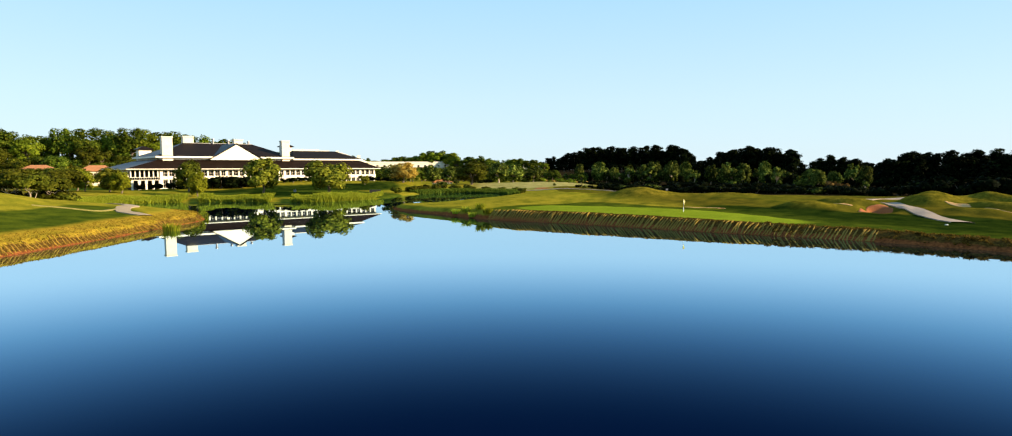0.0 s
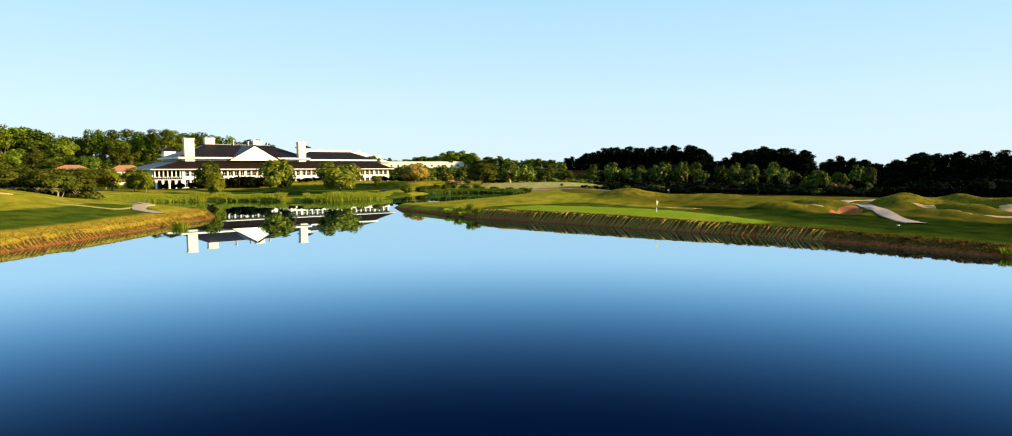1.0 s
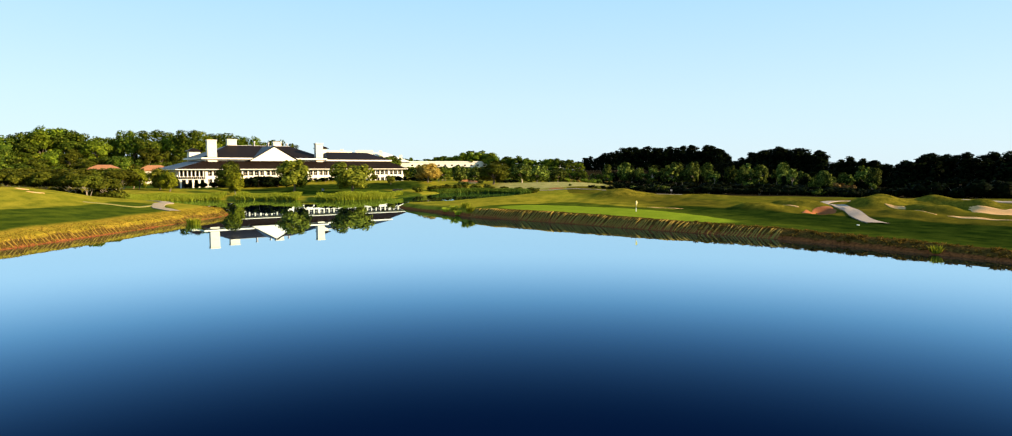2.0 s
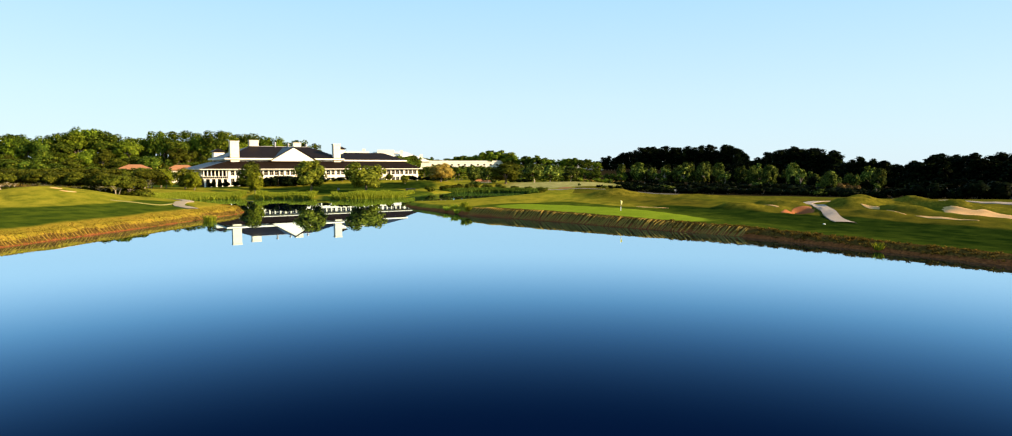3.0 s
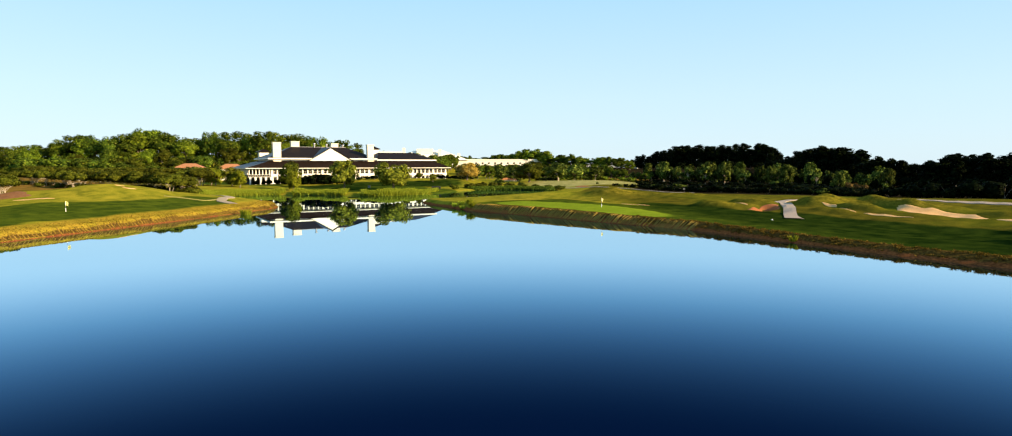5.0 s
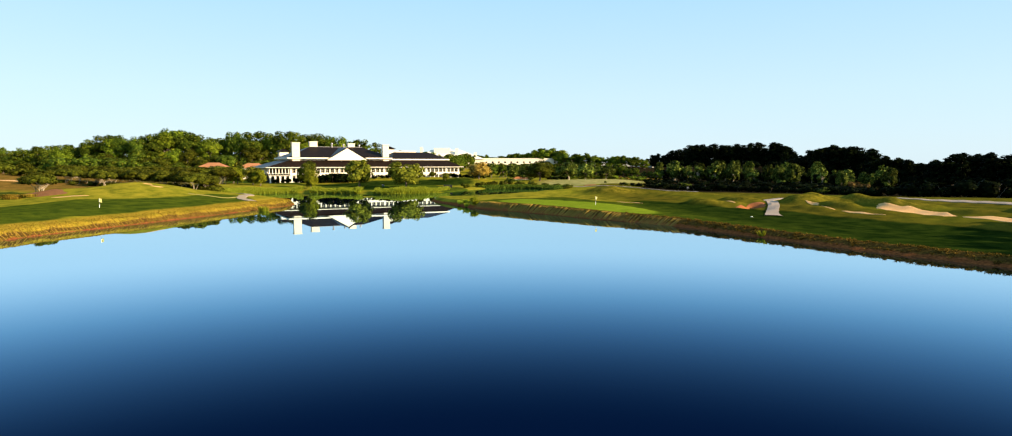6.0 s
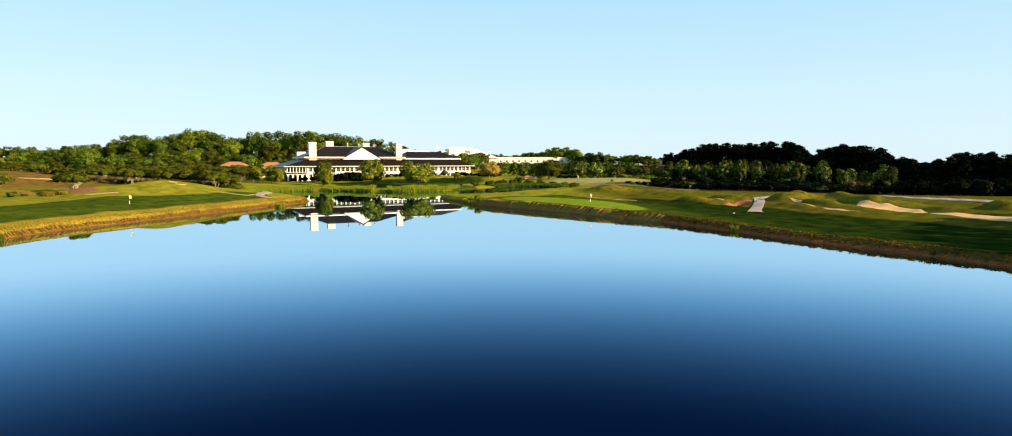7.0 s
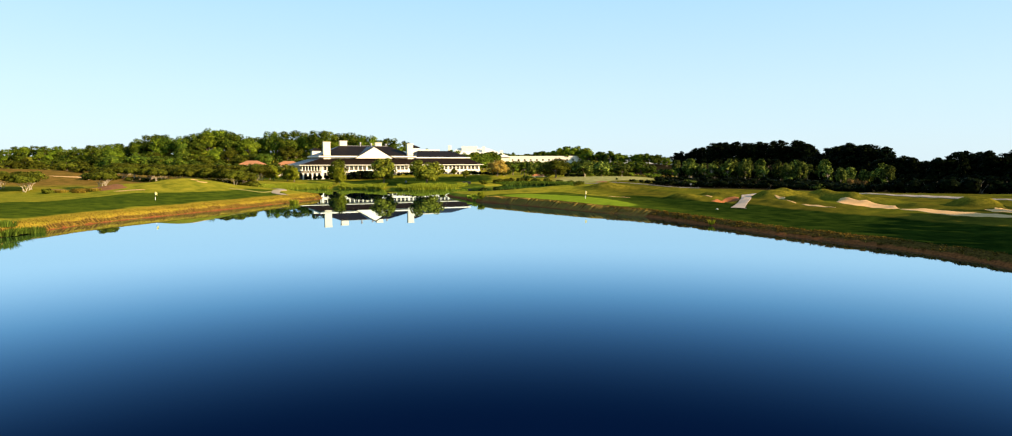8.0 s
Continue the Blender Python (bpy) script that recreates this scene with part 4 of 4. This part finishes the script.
def club_house():
    house = thing("clubhouse", CLUB, "long white two-storey clubhouse with dark hipped roofs", "building")

    def z(v):
        return v - PAD

    # front wall: piers, spandrel and head beam leave real openings
    bm = bmesh.new()
    box(bm, -3, 91, -3.0, -2.4, z(6.9), z(8.0))
    box(bm, -3, 91, -3.0, -2.4, z(10.4), z(11.0))
    box(bm, -3, 91, -3.0, -2.4, z(1.6), z(3.4))
    bays = [-3 + i * 2.45 for i in range(39)]
    for i, x in enumerate(bays):
        thick = 1.1 if i % 5 == 0 else 0.55
        box(bm, x - thick / 2, x + thick / 2, -3.06, -2.34, z(1.6), z(11.0))
    wall = part("front_wall", bm, WHITE, house)
    part("side_wall", boxes((-3.2, -2.6, -2.3, 40, z(1.6), z(11)), (90.4, 91, -2.3, 40, z(1.6), z(11)), (-3.2, 91, 40, 40.6, z(1.6), z(11))), WHITE, house)
    # near-black sheets: the rooms' dimness is put into their colour
    part("back_room", boxes((-2.5, 90, 2.2, 2.6, z(1.6), z(11)), (-2.5, 90, -2.3, 2.1, z(7.0), z(7.3))), DARK, house, "dark sheets painted as dim rooms behind the windows")
    sash = lattice((-0.9, -0.83, -0.025, 0.025, 0.83, 0.9), (0, 0.09, 0.97, 1.01, 1.89, 1.98), -0.05, 0.05)
    sash_me = bpy.data.meshes.new("window_frame")
    sash.to_mesh(sash_me)
    sash.free()
    sash_me.materials.append(WHITE)
    pane = boxes((-0.83, 0.83, -0.015, 0.015, 0.09, 1.89))
    pane_me = bpy.data.meshes.new("pane")
    pane.to_mesh(pane_me)
    pane.free()
    pane_me.materials.append(GLASS)
    for floor_z, tall in ((8.0, 1.2), (3.4, 1.72)):
        for a, c in zip(bays, bays[1:]):
            w = hang("window", sash_me, None, house)
            w.location, w.scale = ((a + c) / 2, -2.62, z(floor_z)), (1.0, 1.0, tall)
            g = hang("pane", pane_me, None, w)

    # porch on two floors at the lake end
    for x in np.arange(-13.6, -3.4, 1.55):
        part("porch_column", boxes((x - 0.2, x + 0.2, -3.2, -2.8, z(7.9), z(10.6)), (x - 0.3, x + 0.3, -3.3, -2.7, z(7.7), z(7.92))), WHITE, house)
    for y in np.arange(0.5, 38, 3.1):
        part("porch_column", boxes((-14.0, -13.6, y - 0.2, y + 0.2, z(7.9), z(10.6))), WHITE, house)
    for x in np.arange(-13.2, -3.4, 2.4):
        part("porch_pillar", boxes((x - 0.32, x + 0.32, -3.2, -2.6, z(1.6), z(5.4)), (x - 0.45, x + 0.45, -3.3, -2.5, z(5.41), z(6.59))), WHITE, house)
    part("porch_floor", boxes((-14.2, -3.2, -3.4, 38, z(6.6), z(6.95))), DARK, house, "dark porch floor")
    part("porch_fascia", boxes((-14.2, -3.2, -3.5, -3.41, z(6.6), z(6.8))), WHITE, house)
    part("porch_railing", boxes((-14.1, -3.2, -3.3, -3.15, z(7.7), z(7.85)), *[(x, x + 0.07, -3.27, -3.2, z(7.0), z(7.7)) for x in np.arange(-14.0, -3.3, 0.8)],
                                (-14.1, -13.95, -3.1, 38, z(7.7), z(7.85))), WHITE, house)
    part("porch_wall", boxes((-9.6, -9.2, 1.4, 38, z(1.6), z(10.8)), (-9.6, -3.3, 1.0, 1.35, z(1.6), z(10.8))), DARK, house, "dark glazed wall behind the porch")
    part("porch_beam", boxes((-14.3, -3.2, -3.5, -2.6, z(10.5), z(11.0)), (-14.3, -13.4, -2.55, 38, z(10.5), z(11.0))), WHITE, house)

    # roofs
    bm = bmesh.new()
    frustum(bm, (-15.4, 92.5, -5.0, 43), (-3.2, 84.5, 0.4, 37.5), z(11.05), z(14.6))
    part("lower_roof", bm, ROOF, house, "dark low-pitched lower roof")
    part("lower_eave", boxes((-15.5, 92.6, -5.1, -4.9, z(10.75), z(11.04)), (-15.5, -15.3, -4.85, 43, z(10.75), z(11.04)), (92.4, 92.6, -4.85, 43, z(10.75), z(11.04))), WHITE, house)
    part("upper_wall", boxes((-2.6, 49.5, 0.6, 37, z(13.9), z(15.75))), WHITE, house)
    part("upper_wall", boxes((49.55, 83.8, 1.6, 31, z(13.6), z(15.2))), WHITE, house)
    bm = bmesh.new()
    hip(bm, -4.2, 51.2, -0.9, 38.6, z(15.95), 11.0, 40.0, 18.5, z(22.0))
    roof = part("main_roof", bm, ROOF, house, "large dark hipped roof")
    part("ridge_cap", boxes((11.0, 40.0, 18.3, 18.7, z(21.95), z(22.12))), METAL, roof)
    part("upper_eave", boxes((-4.35, 51.3, -1.05, -0.85, z(15.3), z(15.97)), (-4.35, -4.15, -0.8, 38.6, z(15.3), z(15.97)), (51.1, 51.3, -0.8, 1.0, z(15.3), z(15.97))), WHITE, house)
    bm = bmesh.new()
    hip(bm, 51.6, 86.0, 0.4, 32.0, z(15.35), 57.5, 79.0, 15.0, z(19.3))
    part("wing_roof", bm, ROOF, house, "dark hipped wing roof")
    part("upper_eave", boxes((51.5, 86.1, 0.2, 0.38, z(14.75), z(15.37)), (85.95, 86.1, 0.4, 32, z(14.75), z(15.37))), WHITE, house)
    # pediment
    bm = bmesh.new()
    v = [bm.verts.new(p) for p in ((15.6, -1.5, z(14.6)), (37.2, -1.5, z(14.6)), (26.4, -1.5, z(21.0)), (15.6, 14, z(14.6)), (37.2, 14, z(14.6)), (26.4, 17.5, z(21.0)))]
    for f in ((0, 1, 2), (5, 4, 3), (0, 2, 5, 3), (2, 1, 4, 5), (1, 0, 3, 4)):
        bm.faces.new([v[i] for i in f])
    part("pediment", bm, WHITE, house, "plain white triangular gable")
    bm = bmesh.new()
    for sx in (-1, 1):
        a = [(26.4 + sx * 11.3, z(14.55)), (26.4, z(21.25)), (26.4, z(21.5)), (26.4 + sx * 11.9, z(14.45))]
        fr = [bm.verts.new((px_, -2.0, pz)) for px_, pz in a]
        bk = [bm.verts.new((px_, 17, pz)) for px_, pz in a]
        for i in range(4):
            bm.faces.new((fr[i], fr[(i + 1) % 4], bk[(i + 1) % 4], bk[i]))
        bm.faces.new(fr[::-1])
        bm.faces.new(bk)
    part("pediment_roof", bm, ROOF, house)

    # chimneys, vents and roof lanterns
    def chimney(x, y, z0, z1, w, d):
        c = part("chimney", boxes((x - w / 2, x + w / 2, y - d / 2, y + d / 2, z(z0), z(z1 - 0.5))), CREAM, house, "broad cream stucco chimney")
        part("chimney_cap", boxes((x - w / 2 - 0.18, x + w / 2 + 0.18, y - d / 2 - 0.18, y + d / 2 + 0.18, z(z1 - 0.49), z(z1))), CREAM, c)

    chimney(0.2, 1.2, 13.0, 23.7, 3.8, 2.8)
    chimney(48.0, 1.2, 13.5, 23.2, 3.4, 2.6)
    chimney(13.5, 21.0, 18.0, 25.0, 4.2, 2.6)
    chimney(34.5, 21.0, 18.0, 24.2, 3.8, 2.6)
    for x, y, top in ((23.0, 18.0, 24.1), (29.5, 18.0, 23.6), (38.8, 19.5, 23.4)):
        bm = bmesh.new()
        tube(bm, [(x, y, z(20.5)), (x, y, z(top - 0.5))], [0.42, 0.42], 10)
        tube(bm, [(x, y, z(top - 0.5)), (x, y, z(top))], [0.7, 0.6], 10)
        part("roof_vent", bm, METAL, house, "dull metal roof vent")

    def lantern(x, y, w, z0, z1, z2):
        c = part("roof_lantern", boxes((x - w / 2, x + w / 2, y - w / 2, y + w / 2, z(z0), z(z1))), WHITE, house, "white roof lantern")
        bm = bmesh.new()
        hip(bm, x - w * 0.68, x + w * 0.68, y - w * 0.68, y + w * 0.68, z(z1 + 0.25), x - 0.3, x + 0.3, y, z(z2))
        part("lantern_roof", bm, ROOF, c)

    lantern(2.0, 46.0, 5.0, 10.0, 19.6, 21.3)
    lantern(58.0, 24.0, 4.4, 14.0, 21.3, 23.0)
    part("plant_screen", boxes((60.5, 74.0, 22.0, 29.0, z(15), z(20.3))), CREAM, house)
    return house


club_house()


# ---- the hotel behind, and the tiled houses in the trees ----
def hotel():
    h = thing("hotel", pose(-176, 660, 8, 0, 0, 15.6), "long pale hotel behind the trees", "building")
    part("wall", boxes((-37, 36, 0, 30, -6, 9.5)), HOTEL, h)
    bm = bmesh.new()
    hip(bm, -38, 38, -1.5, 31.5, 10.0, -24, 10, 15, 20.5)
    part("roof", bm, HOTEL, h, "pale low hipped roof")
    part("roof_house", boxes((-20, -2, 9, 21, 16, 22.5)), HOTEL, h, "pale block on the roof")
    for x, top in ((-34, 23.5), (6, 22.0), (27, 17.5)):
        part("chimney", boxes((x - 1.6, x + 1.6, 6, 9, 9.5, top)), HOTEL, h)
    wing = part("wing_wall", boxes((36.5, 128, 24, 40, -6, 10.4)), HOTEL, h)
    part("parapet", boxes((36.5, 128.4, 23.6, 23.97, 9.6, 11.0)), WHITE, wing)
    pane = boxes((-1.1, 1.1, -0.06, 0.06, 0, 1.7))
    me = bpy.data.meshes.new("window")
    pane.to_mesh(me)
    pane.free()
    me.materials.append(GLASS)
    for level in (2.0, 5.6):
        for i in range(12):
            w = hang("window", me, None, h)
            w.location = (40 + i * 7.3, 23.93, level)


hotel()
hotel_wing = thing("hotel", pose(-20, 735, 6, 0, 0, -4), "far pale hotel wing among trees", "building")
part("wall", boxes((-18, 66, 0, 14, -4, 9.0)), HOTEL, hotel_wing)
part("roof", boxes((-18.5, 66.5, -0.5, 14.5, 9.05, 9.8)), WHITE, hotel_wing)
grove([(-120, 560, 14.5), (-95, 590, 14), (-70, 610, 13.5), (-45, 620, 13.5), (-15, 620, 14), (20, 610, 14)], 56, 16, "forest_tree", (SCRUB, BROAD, BRIGHT), "dark tree before the hotel", "far trees", 31, 0.2, 1.6)
grove([(-75, 400, 12.5), (-62, 430, 12.5), (-45, 460, 12.8), (-25, 470, 12.8)], 14, 10, "forest_tree", BROAD, "green tree before the hotel", "far trees", 32, 0.15, 1.4)


def tiled_house(x, y, turn, w, d, eave, top, label):
    base = at_ground(x, y)
    h = thing("house", pose(x, y, base, 0, 0, turn), label, "building")
    part("wall", boxes((-w / 2, w / 2, -d / 2, d / 2, -0.3, eave - base)), CREAM, h)
    bm = bmesh.new()
    hip(bm, -w / 2 - 0.8, w / 2 + 0.8, -d / 2 - 0.8, d / 2 + 0.8, eave - base + 0.25, -w / 2 + d * 0.42, w / 2 - d * 0.42, 0, top - base)
    part("roof", bm, TILE, h, "orange clay tile roof")


tiled_house(-244, 341, 25, 16, 11, 10.6, 13.6, "low house with an orange tile roof in the trees")
tiled_house(-35.2, 360, 20, 10, 5, 3.2, 4.9, "low shelter with an orange tile roof beyond the channel")
tiled_house(-204, 326, 30, 15, 10, 10.2, 13.2, "low house with a red tile roof beside the trees")


# ---- flags and small things on the greens ----
def flagstick(x, y, turn, label):
    g = at_ground(x, y)
    f = thing("flagstick", pose(x, y, g, 0, 0, turn), label, "flag", "flagsticks")
    bm = bmesh.new()
    tube(bm, [(0, 0, -0.1), (0, 0, 0.75)], [0.06, 0.06], 8)
    part("lower_stick", bm, STICK, f, "white lower half of the stick")
    bm = bmesh.new()
    tube(bm, [(0, 0, 0.755), (0, 0, 1.4)], [0.03, 0.03], 8)
    part("upper_stick", bm, METAL, f)
    bm = bmesh.new()
    rows = []
    for i in range(7):
        s = i / 6
        rows.append([bm.verts.new((0.03 + 0.50 * s, 0.10 * math.sin(s * 5 + k), 2.18 - 0.30 * s * s - (0.85 - 0.1 * s) * k / 4)) for k in range(5)])
    for r0, r1 in zip(rows, rows[1:]):
        for k in range(4):
            bm.faces.new((r0[k], r0[k + 1], r1[k + 1], r1[k]))
    bmesh.ops.solidify(bm, geom=bm.faces[:], thickness=0.02)
    part("flag", bm, FLAG, f, "limp pale yellow flag")
    bm = bmesh.new()
    tube(bm, [(0, 0, 1.405), (0, 0, 2.2)], [0.03, 0.025], 8)
    part("stick_top", bm, STICK, f)
    return f


flagstick(32.0, 117.3, 50, "golf flagstick with a yellow flag on the green")
flagstick(-75.5, 75.4, 60, "golf flagstick with a yellow flag on the near green")


# ---- grass, reeds and tufts ----
def blades(name, x, y, z, height, width, lean, mat, seed, label, category, per=1):
    """Bent blades standing at the given places, one mesh."""
    rng = np.random.default_rng(seed)
    n = len(x) * per
    x, y, z = (np.repeat(v, per) for v in (x, y, z))
    h = np.repeat(height, per) * rng.uniform(0.6, 1.15, n)
    x, y = x + rng.normal(scale=0.16, size=n), y + rng.normal(scale=0.16, size=n)
    g, g2 = rng.uniform(0, math.tau, n), rng.uniform(0, math.tau, n)
    w = width * rng.uniform(0.6, 1.3, n)
    side = np.stack([np.cos(g) * w, np.sin(g) * w, np.zeros(n)], 1)
    base = np.stack([x, y, z - 0.08], 1)
    tip = base + np.stack([np.cos(g2) * lean * h, np.sin(g2) * lean * h, h], 1)
    mid = (base + tip) / 2 + np.stack([np.zeros(n), np.zeros(n), 0.08 * h], 1)
    quads = np.stack([base - side, mid - side * 0.9, tip, mid + side * 0.9, base + side], 1)
    ob = hang(name, from_quads(name, quads), mat)
    return tagged(ob, label, category, kind="stuff")


def strewn(n, x0, x1, y0, y1, seed, keep):
    rng = np.random.default_rng(seed)
    x, y = rng.uniform(x0, x1, n), rng.uniform(y0, y1, n)
    s = shore_distance(x, y)
    ok = keep(x, y, s, rng.random(n))
    return x[ok], y[ok], ground_z(x[ok], y[ok], s[ok])


x, y, z = strewn(220000, -130, -28, 180, 290, 1, lambda x, y, s, r: (s > -0.9) & (s < 4.2 + 3.0 * (x < -108)) & (y > 186) & (r < 0.85) & ~((x > -105) & (x < -99.5)) & ~((x > -77) & (x < -69)) & (x < -46))
blades("reeds", x, y, np.maximum(z, -0.1), (1.85 + 0.8 * ripple(x * 0.55, y * 0.55) + 0.35 * ripple(x * 1.9, y * 1.9)) * np.where(x < -106, 0.6, 1.0), 0.11, 0.55, REED, 2, "tall green reeds along the far shore", "reeds", 9)
x, y, z = strewn(60000, -46, 16, 222, 296, 11, lambda x, y, s, r: (s > -0.8) & (s < 3.6) & ((x > -9) & (y > 252) | (y > 272)) & (r < 0.9))
blades("reeds", x, y, np.maximum(z, -0.1), 1.3 + 0.5 * ripple(x * 0.6, y * 0.6), 0.12, 0.5, DARKREED, 12, "dark green reeds round the channel", "reeds", 5)
x, y, z = strewn(60000, -84, -50, 10, 145, 3, lambda x, y, s, r: (s > 0.2) & (s < 5.4) & (r < 0.95 - 0.12 * s))
blades("dry_grass", x, y, z, np.full(len(x), 0.22), 0.04, 0.7, STRAW, 4, "golden dry grass on the lake bank", "grass", 3)
# the east bank's grass hangs in ribs down to the water, one to a metre
def bank_ribs(seed, shore, spacing, far, tall, bare, lean):
    rng = np.random.default_rng(seed)
    line = smooth_line(shore, spacing)
    d = np.gradient(line, axis=0)
    d /= np.linalg.norm(d, axis=1)[:, None]
    out = np.stack([-d[:, 1], d[:, 0]], 1)
    bm = bmesh.new()
    plans, highs = [], []
    for i, (p, a, o) in enumerate(zip(line, d, out)):
        p = p + a * rng.normal(scale=0.09)
        fade = min(1.0, 0.3 + i / 25, 0.3 + (len(line) - i) / 45)
        wide, high, reach = rng.uniform(0.09, 0.14), tall * rng.uniform(0.75, 1.1) * fade, rng.uniform(0.88, 1.0) * far
        high *= 0.25 if rng.random() < bare else 1.0
        slant = lean + rng.normal(scale=0.08)
        for k in range(8):
            s = 0.15 + (reach - 0.15) * k / 7
            mid = p + o * s + a * (slant * s + rng.normal(scale=0.04))
            full = 0.25 + 0.75 * math.sin(math.pi * (0.2 + 0.76 * k / 7)) + rng.normal(scale=0.1)
            plans += [mid + a * wide * full * w for w in (-1.0, -0.7, 0.0, 0.7, 1.0)]
            highs += [high * full * u for u in (-0.3, 0.7, 1.0, 0.7, -0.3)]
    plans = np.array(plans)
    level = np.maximum(0, ground_z(plans[:, 0], plans[:, 1])) + np.array(highs)
    corner = [bm.verts.new((q[0], q[1], h)) for q, h in zip(plans, level)]
    for i in range(len(line)):
        rows = [corner[(i * 8 + k) * 5:(i * 8 + k) * 5 + 5] for k in range(8)]
        for r0, r1 in zip(rows, rows[1:]):
            for k in range(4):
                bm.faces.new((r0[k], r0[k + 1], r1[k + 1], r1[k]))
        bm.faces.new(rows[0])
        bm.faces.new(rows[-1][::-1])
    return bm


RIB = plain("bank_turf", (0.125, 0.080, 0.014), (0.275, 0.190, 0.035), 0.25, 0.95, 7.0, 0.08)
tagged(part("bank_turf", bank_ribs(5, EAST_SHORE[3:9], 0.54, 2.5, 0.24, 0.06, 0.22), RIB), "rank turf hanging in ribs on the steep lake bank", "turf", kind="stuff")
GOLD_RIB = plain("golden_bank_turf", (0.13, 0.072, 0.012), (0.27, 0.165, 0.022), 0.5, 0.95, 7.0, 0.08)
tagged(part("bank_turf", bank_ribs(6, WEST_SHORE[3:], 0.85, 1.7, 0.20, 0.5, 0.1), GOLD_RIB), "golden rank turf hanging down the lake bank", "turf", kind="stuff")
x, y, z = strewn(26000, 40, 114, -10, 104, 5, lambda x, y, s, r: (s > 0.8) & (s < 3.3) & (r < 0.55 + 0.45 * ripple(x * 1.6, y * 1.6)))
blades("bank_grass", x, y, z, 0.30 + 0.14 * ripple(x * 1.6 + 3, y * 1.6), 0.07, 1.1, BANKGRASS, 6, "rank drooping grass on the steep lake bank", "grass", 14)
x, y, z = strewn(14000, 4, 44, 92, 136, 15, lambda x, y, s, r: (s > 1.6) & (s < 3.2) & (r < 0.5))
blades("bank_grass", x, y, z, np.full(len(x), 0.16), 0.06, 1.1, BANKGRASS, 16, "short grass along the top of the bank", "grass", 8)


def tuft(x, y, height, spread, n, mat, label, seed, name="grass_tuft"):
    rng = np.random.default_rng(seed)
    g, r = rng.uniform(0, math.tau, n), spread * np.sqrt(rng.random(n)) * 0.5
    lean = rng.uniform(0.1, 0.75, n)
    w = 0.06 + 0.05 * rng.random(n)
    h = height * rng.uniform(0.6, 1.1, n)
    base = np.stack([r * np.cos(g), r * np.sin(g), np.full(n, -0.15)], 1)
    out = np.stack([np.cos(g), np.sin(g), np.zeros(n)], 1)
    side = np.stack([-np.sin(g), np.cos(g), np.zeros(n)], 1) * w[:, None]
    up = np.array([0, 0, 1.0])
    mid = base + out * (lean * h * 0.4)[:, None] + up * (h * 0.6)[:, None]
    tip = base + out * (lean * h)[:, None] + up * h[:, None]
    ob = thing(name, pose(x, y, max(0.0, at_ground(x, y))), label, "plant", "bank tufts")
    hang("foliage", from_quads(name, np.stack([base - side, mid - side * 0.8, tip, mid + side * 0.8, base + side], 1)), mat, ob)


tuft(64.5, 71.5, 1.05, 1.3, 70, LIME, "pale spiky plant on the lake bank", 1, "spiky_plant")
tuft(-56.8, 110, 1.5, 2.6, 160, LIME, "bright green rushes at the tip of the bank", 2, "rushes")
for i, (x, y, k) in enumerate(((-5.5, 138, 1.0), (-3.8, 134, 0.9), (-8.5, 140.5, 0.9), (-11, 143, 0.8), (-7, 136.5, 0.8))):
    tuft(x, y, 1.4 * k, 2.2 * k, 150, LIME if i < 2 else REED, "bright green rushes on the green's bank", 5 + i, "rushes")
for i, (x, y) in enumerate(((-54, 14), (-53, 11), (-55, 17), (-52, 8), (-54.5, 20), (-55.5, 23), (-55.8, 26), (-57, 18), (-57.5, 22))):
    tuft(x, y, 1.15, 4.2, 380, DARKREED, "dark reeds at the near lake bank", 20 + i, "rushes")

for i, (x, y) in enumerate(((-119, 92), (-123, 95), (-127, 93), (-131, 96), (-116, 94))):
    tuft(x, y, 0.8, 5.0, 420, STRAW, "tawny grass clump on the rough", 40 + i)

stone = thing("marker_stone", pose(66.5, 98, at_ground(66.5, 98)), "small white marker stone on the fairway", "stone")
bm = bmesh.new()
bmesh.ops.create_icosphere(bm, subdivisions=2, radius=0.26)
for v in bm.verts:
    v.co.z = max(-0.1, v.co.z * 0.4)
    v.co *= 1 + 0.12 * noise.noise(v.co * 3)
part("stone", bm, STICK, stone)


# small fixtures on the shore
def utility_box(x, y, turn, w, d, h, mat, label):
    c = thing("utility_box", pose(x, y, max(0.1, at_ground(x, y)), 0, 0, turn), label, "box")
    part("body", boxes((-w / 2, w / 2, -d / 2, d / 2, -0.2, h - 0.12)), mat, c)
    part("lid", boxes((-w / 2 - 0.06, w / 2 + 0.06, -d / 2 - 0.06, d / 2 + 0.06, h - 0.118, h)), mat, c)


utility_box(-52, 258.5, 20, 4.2, 1.6, 1.1, BLACK, "low dark pump housing on the lake shore")
utility_box(-77, 237.5, 20, 1.0, 0.7, 0.8, METAL, "small grey cabinet on the lawn")
post = thing("signpost", pose(61, 247, at_ground(61, 247)), "short dark signpost before the pine wood", "post")
bm = bmesh.new()
tube(bm, [(0, 0, -0.2), (0, 0, 1.3)], [0.12, 0.11], 8)
part("pole", bm, BLACK, post)
part("board", boxes((-0.4, 0.4, -0.06, 0.06, 1.31, 2.0)), METAL, post)
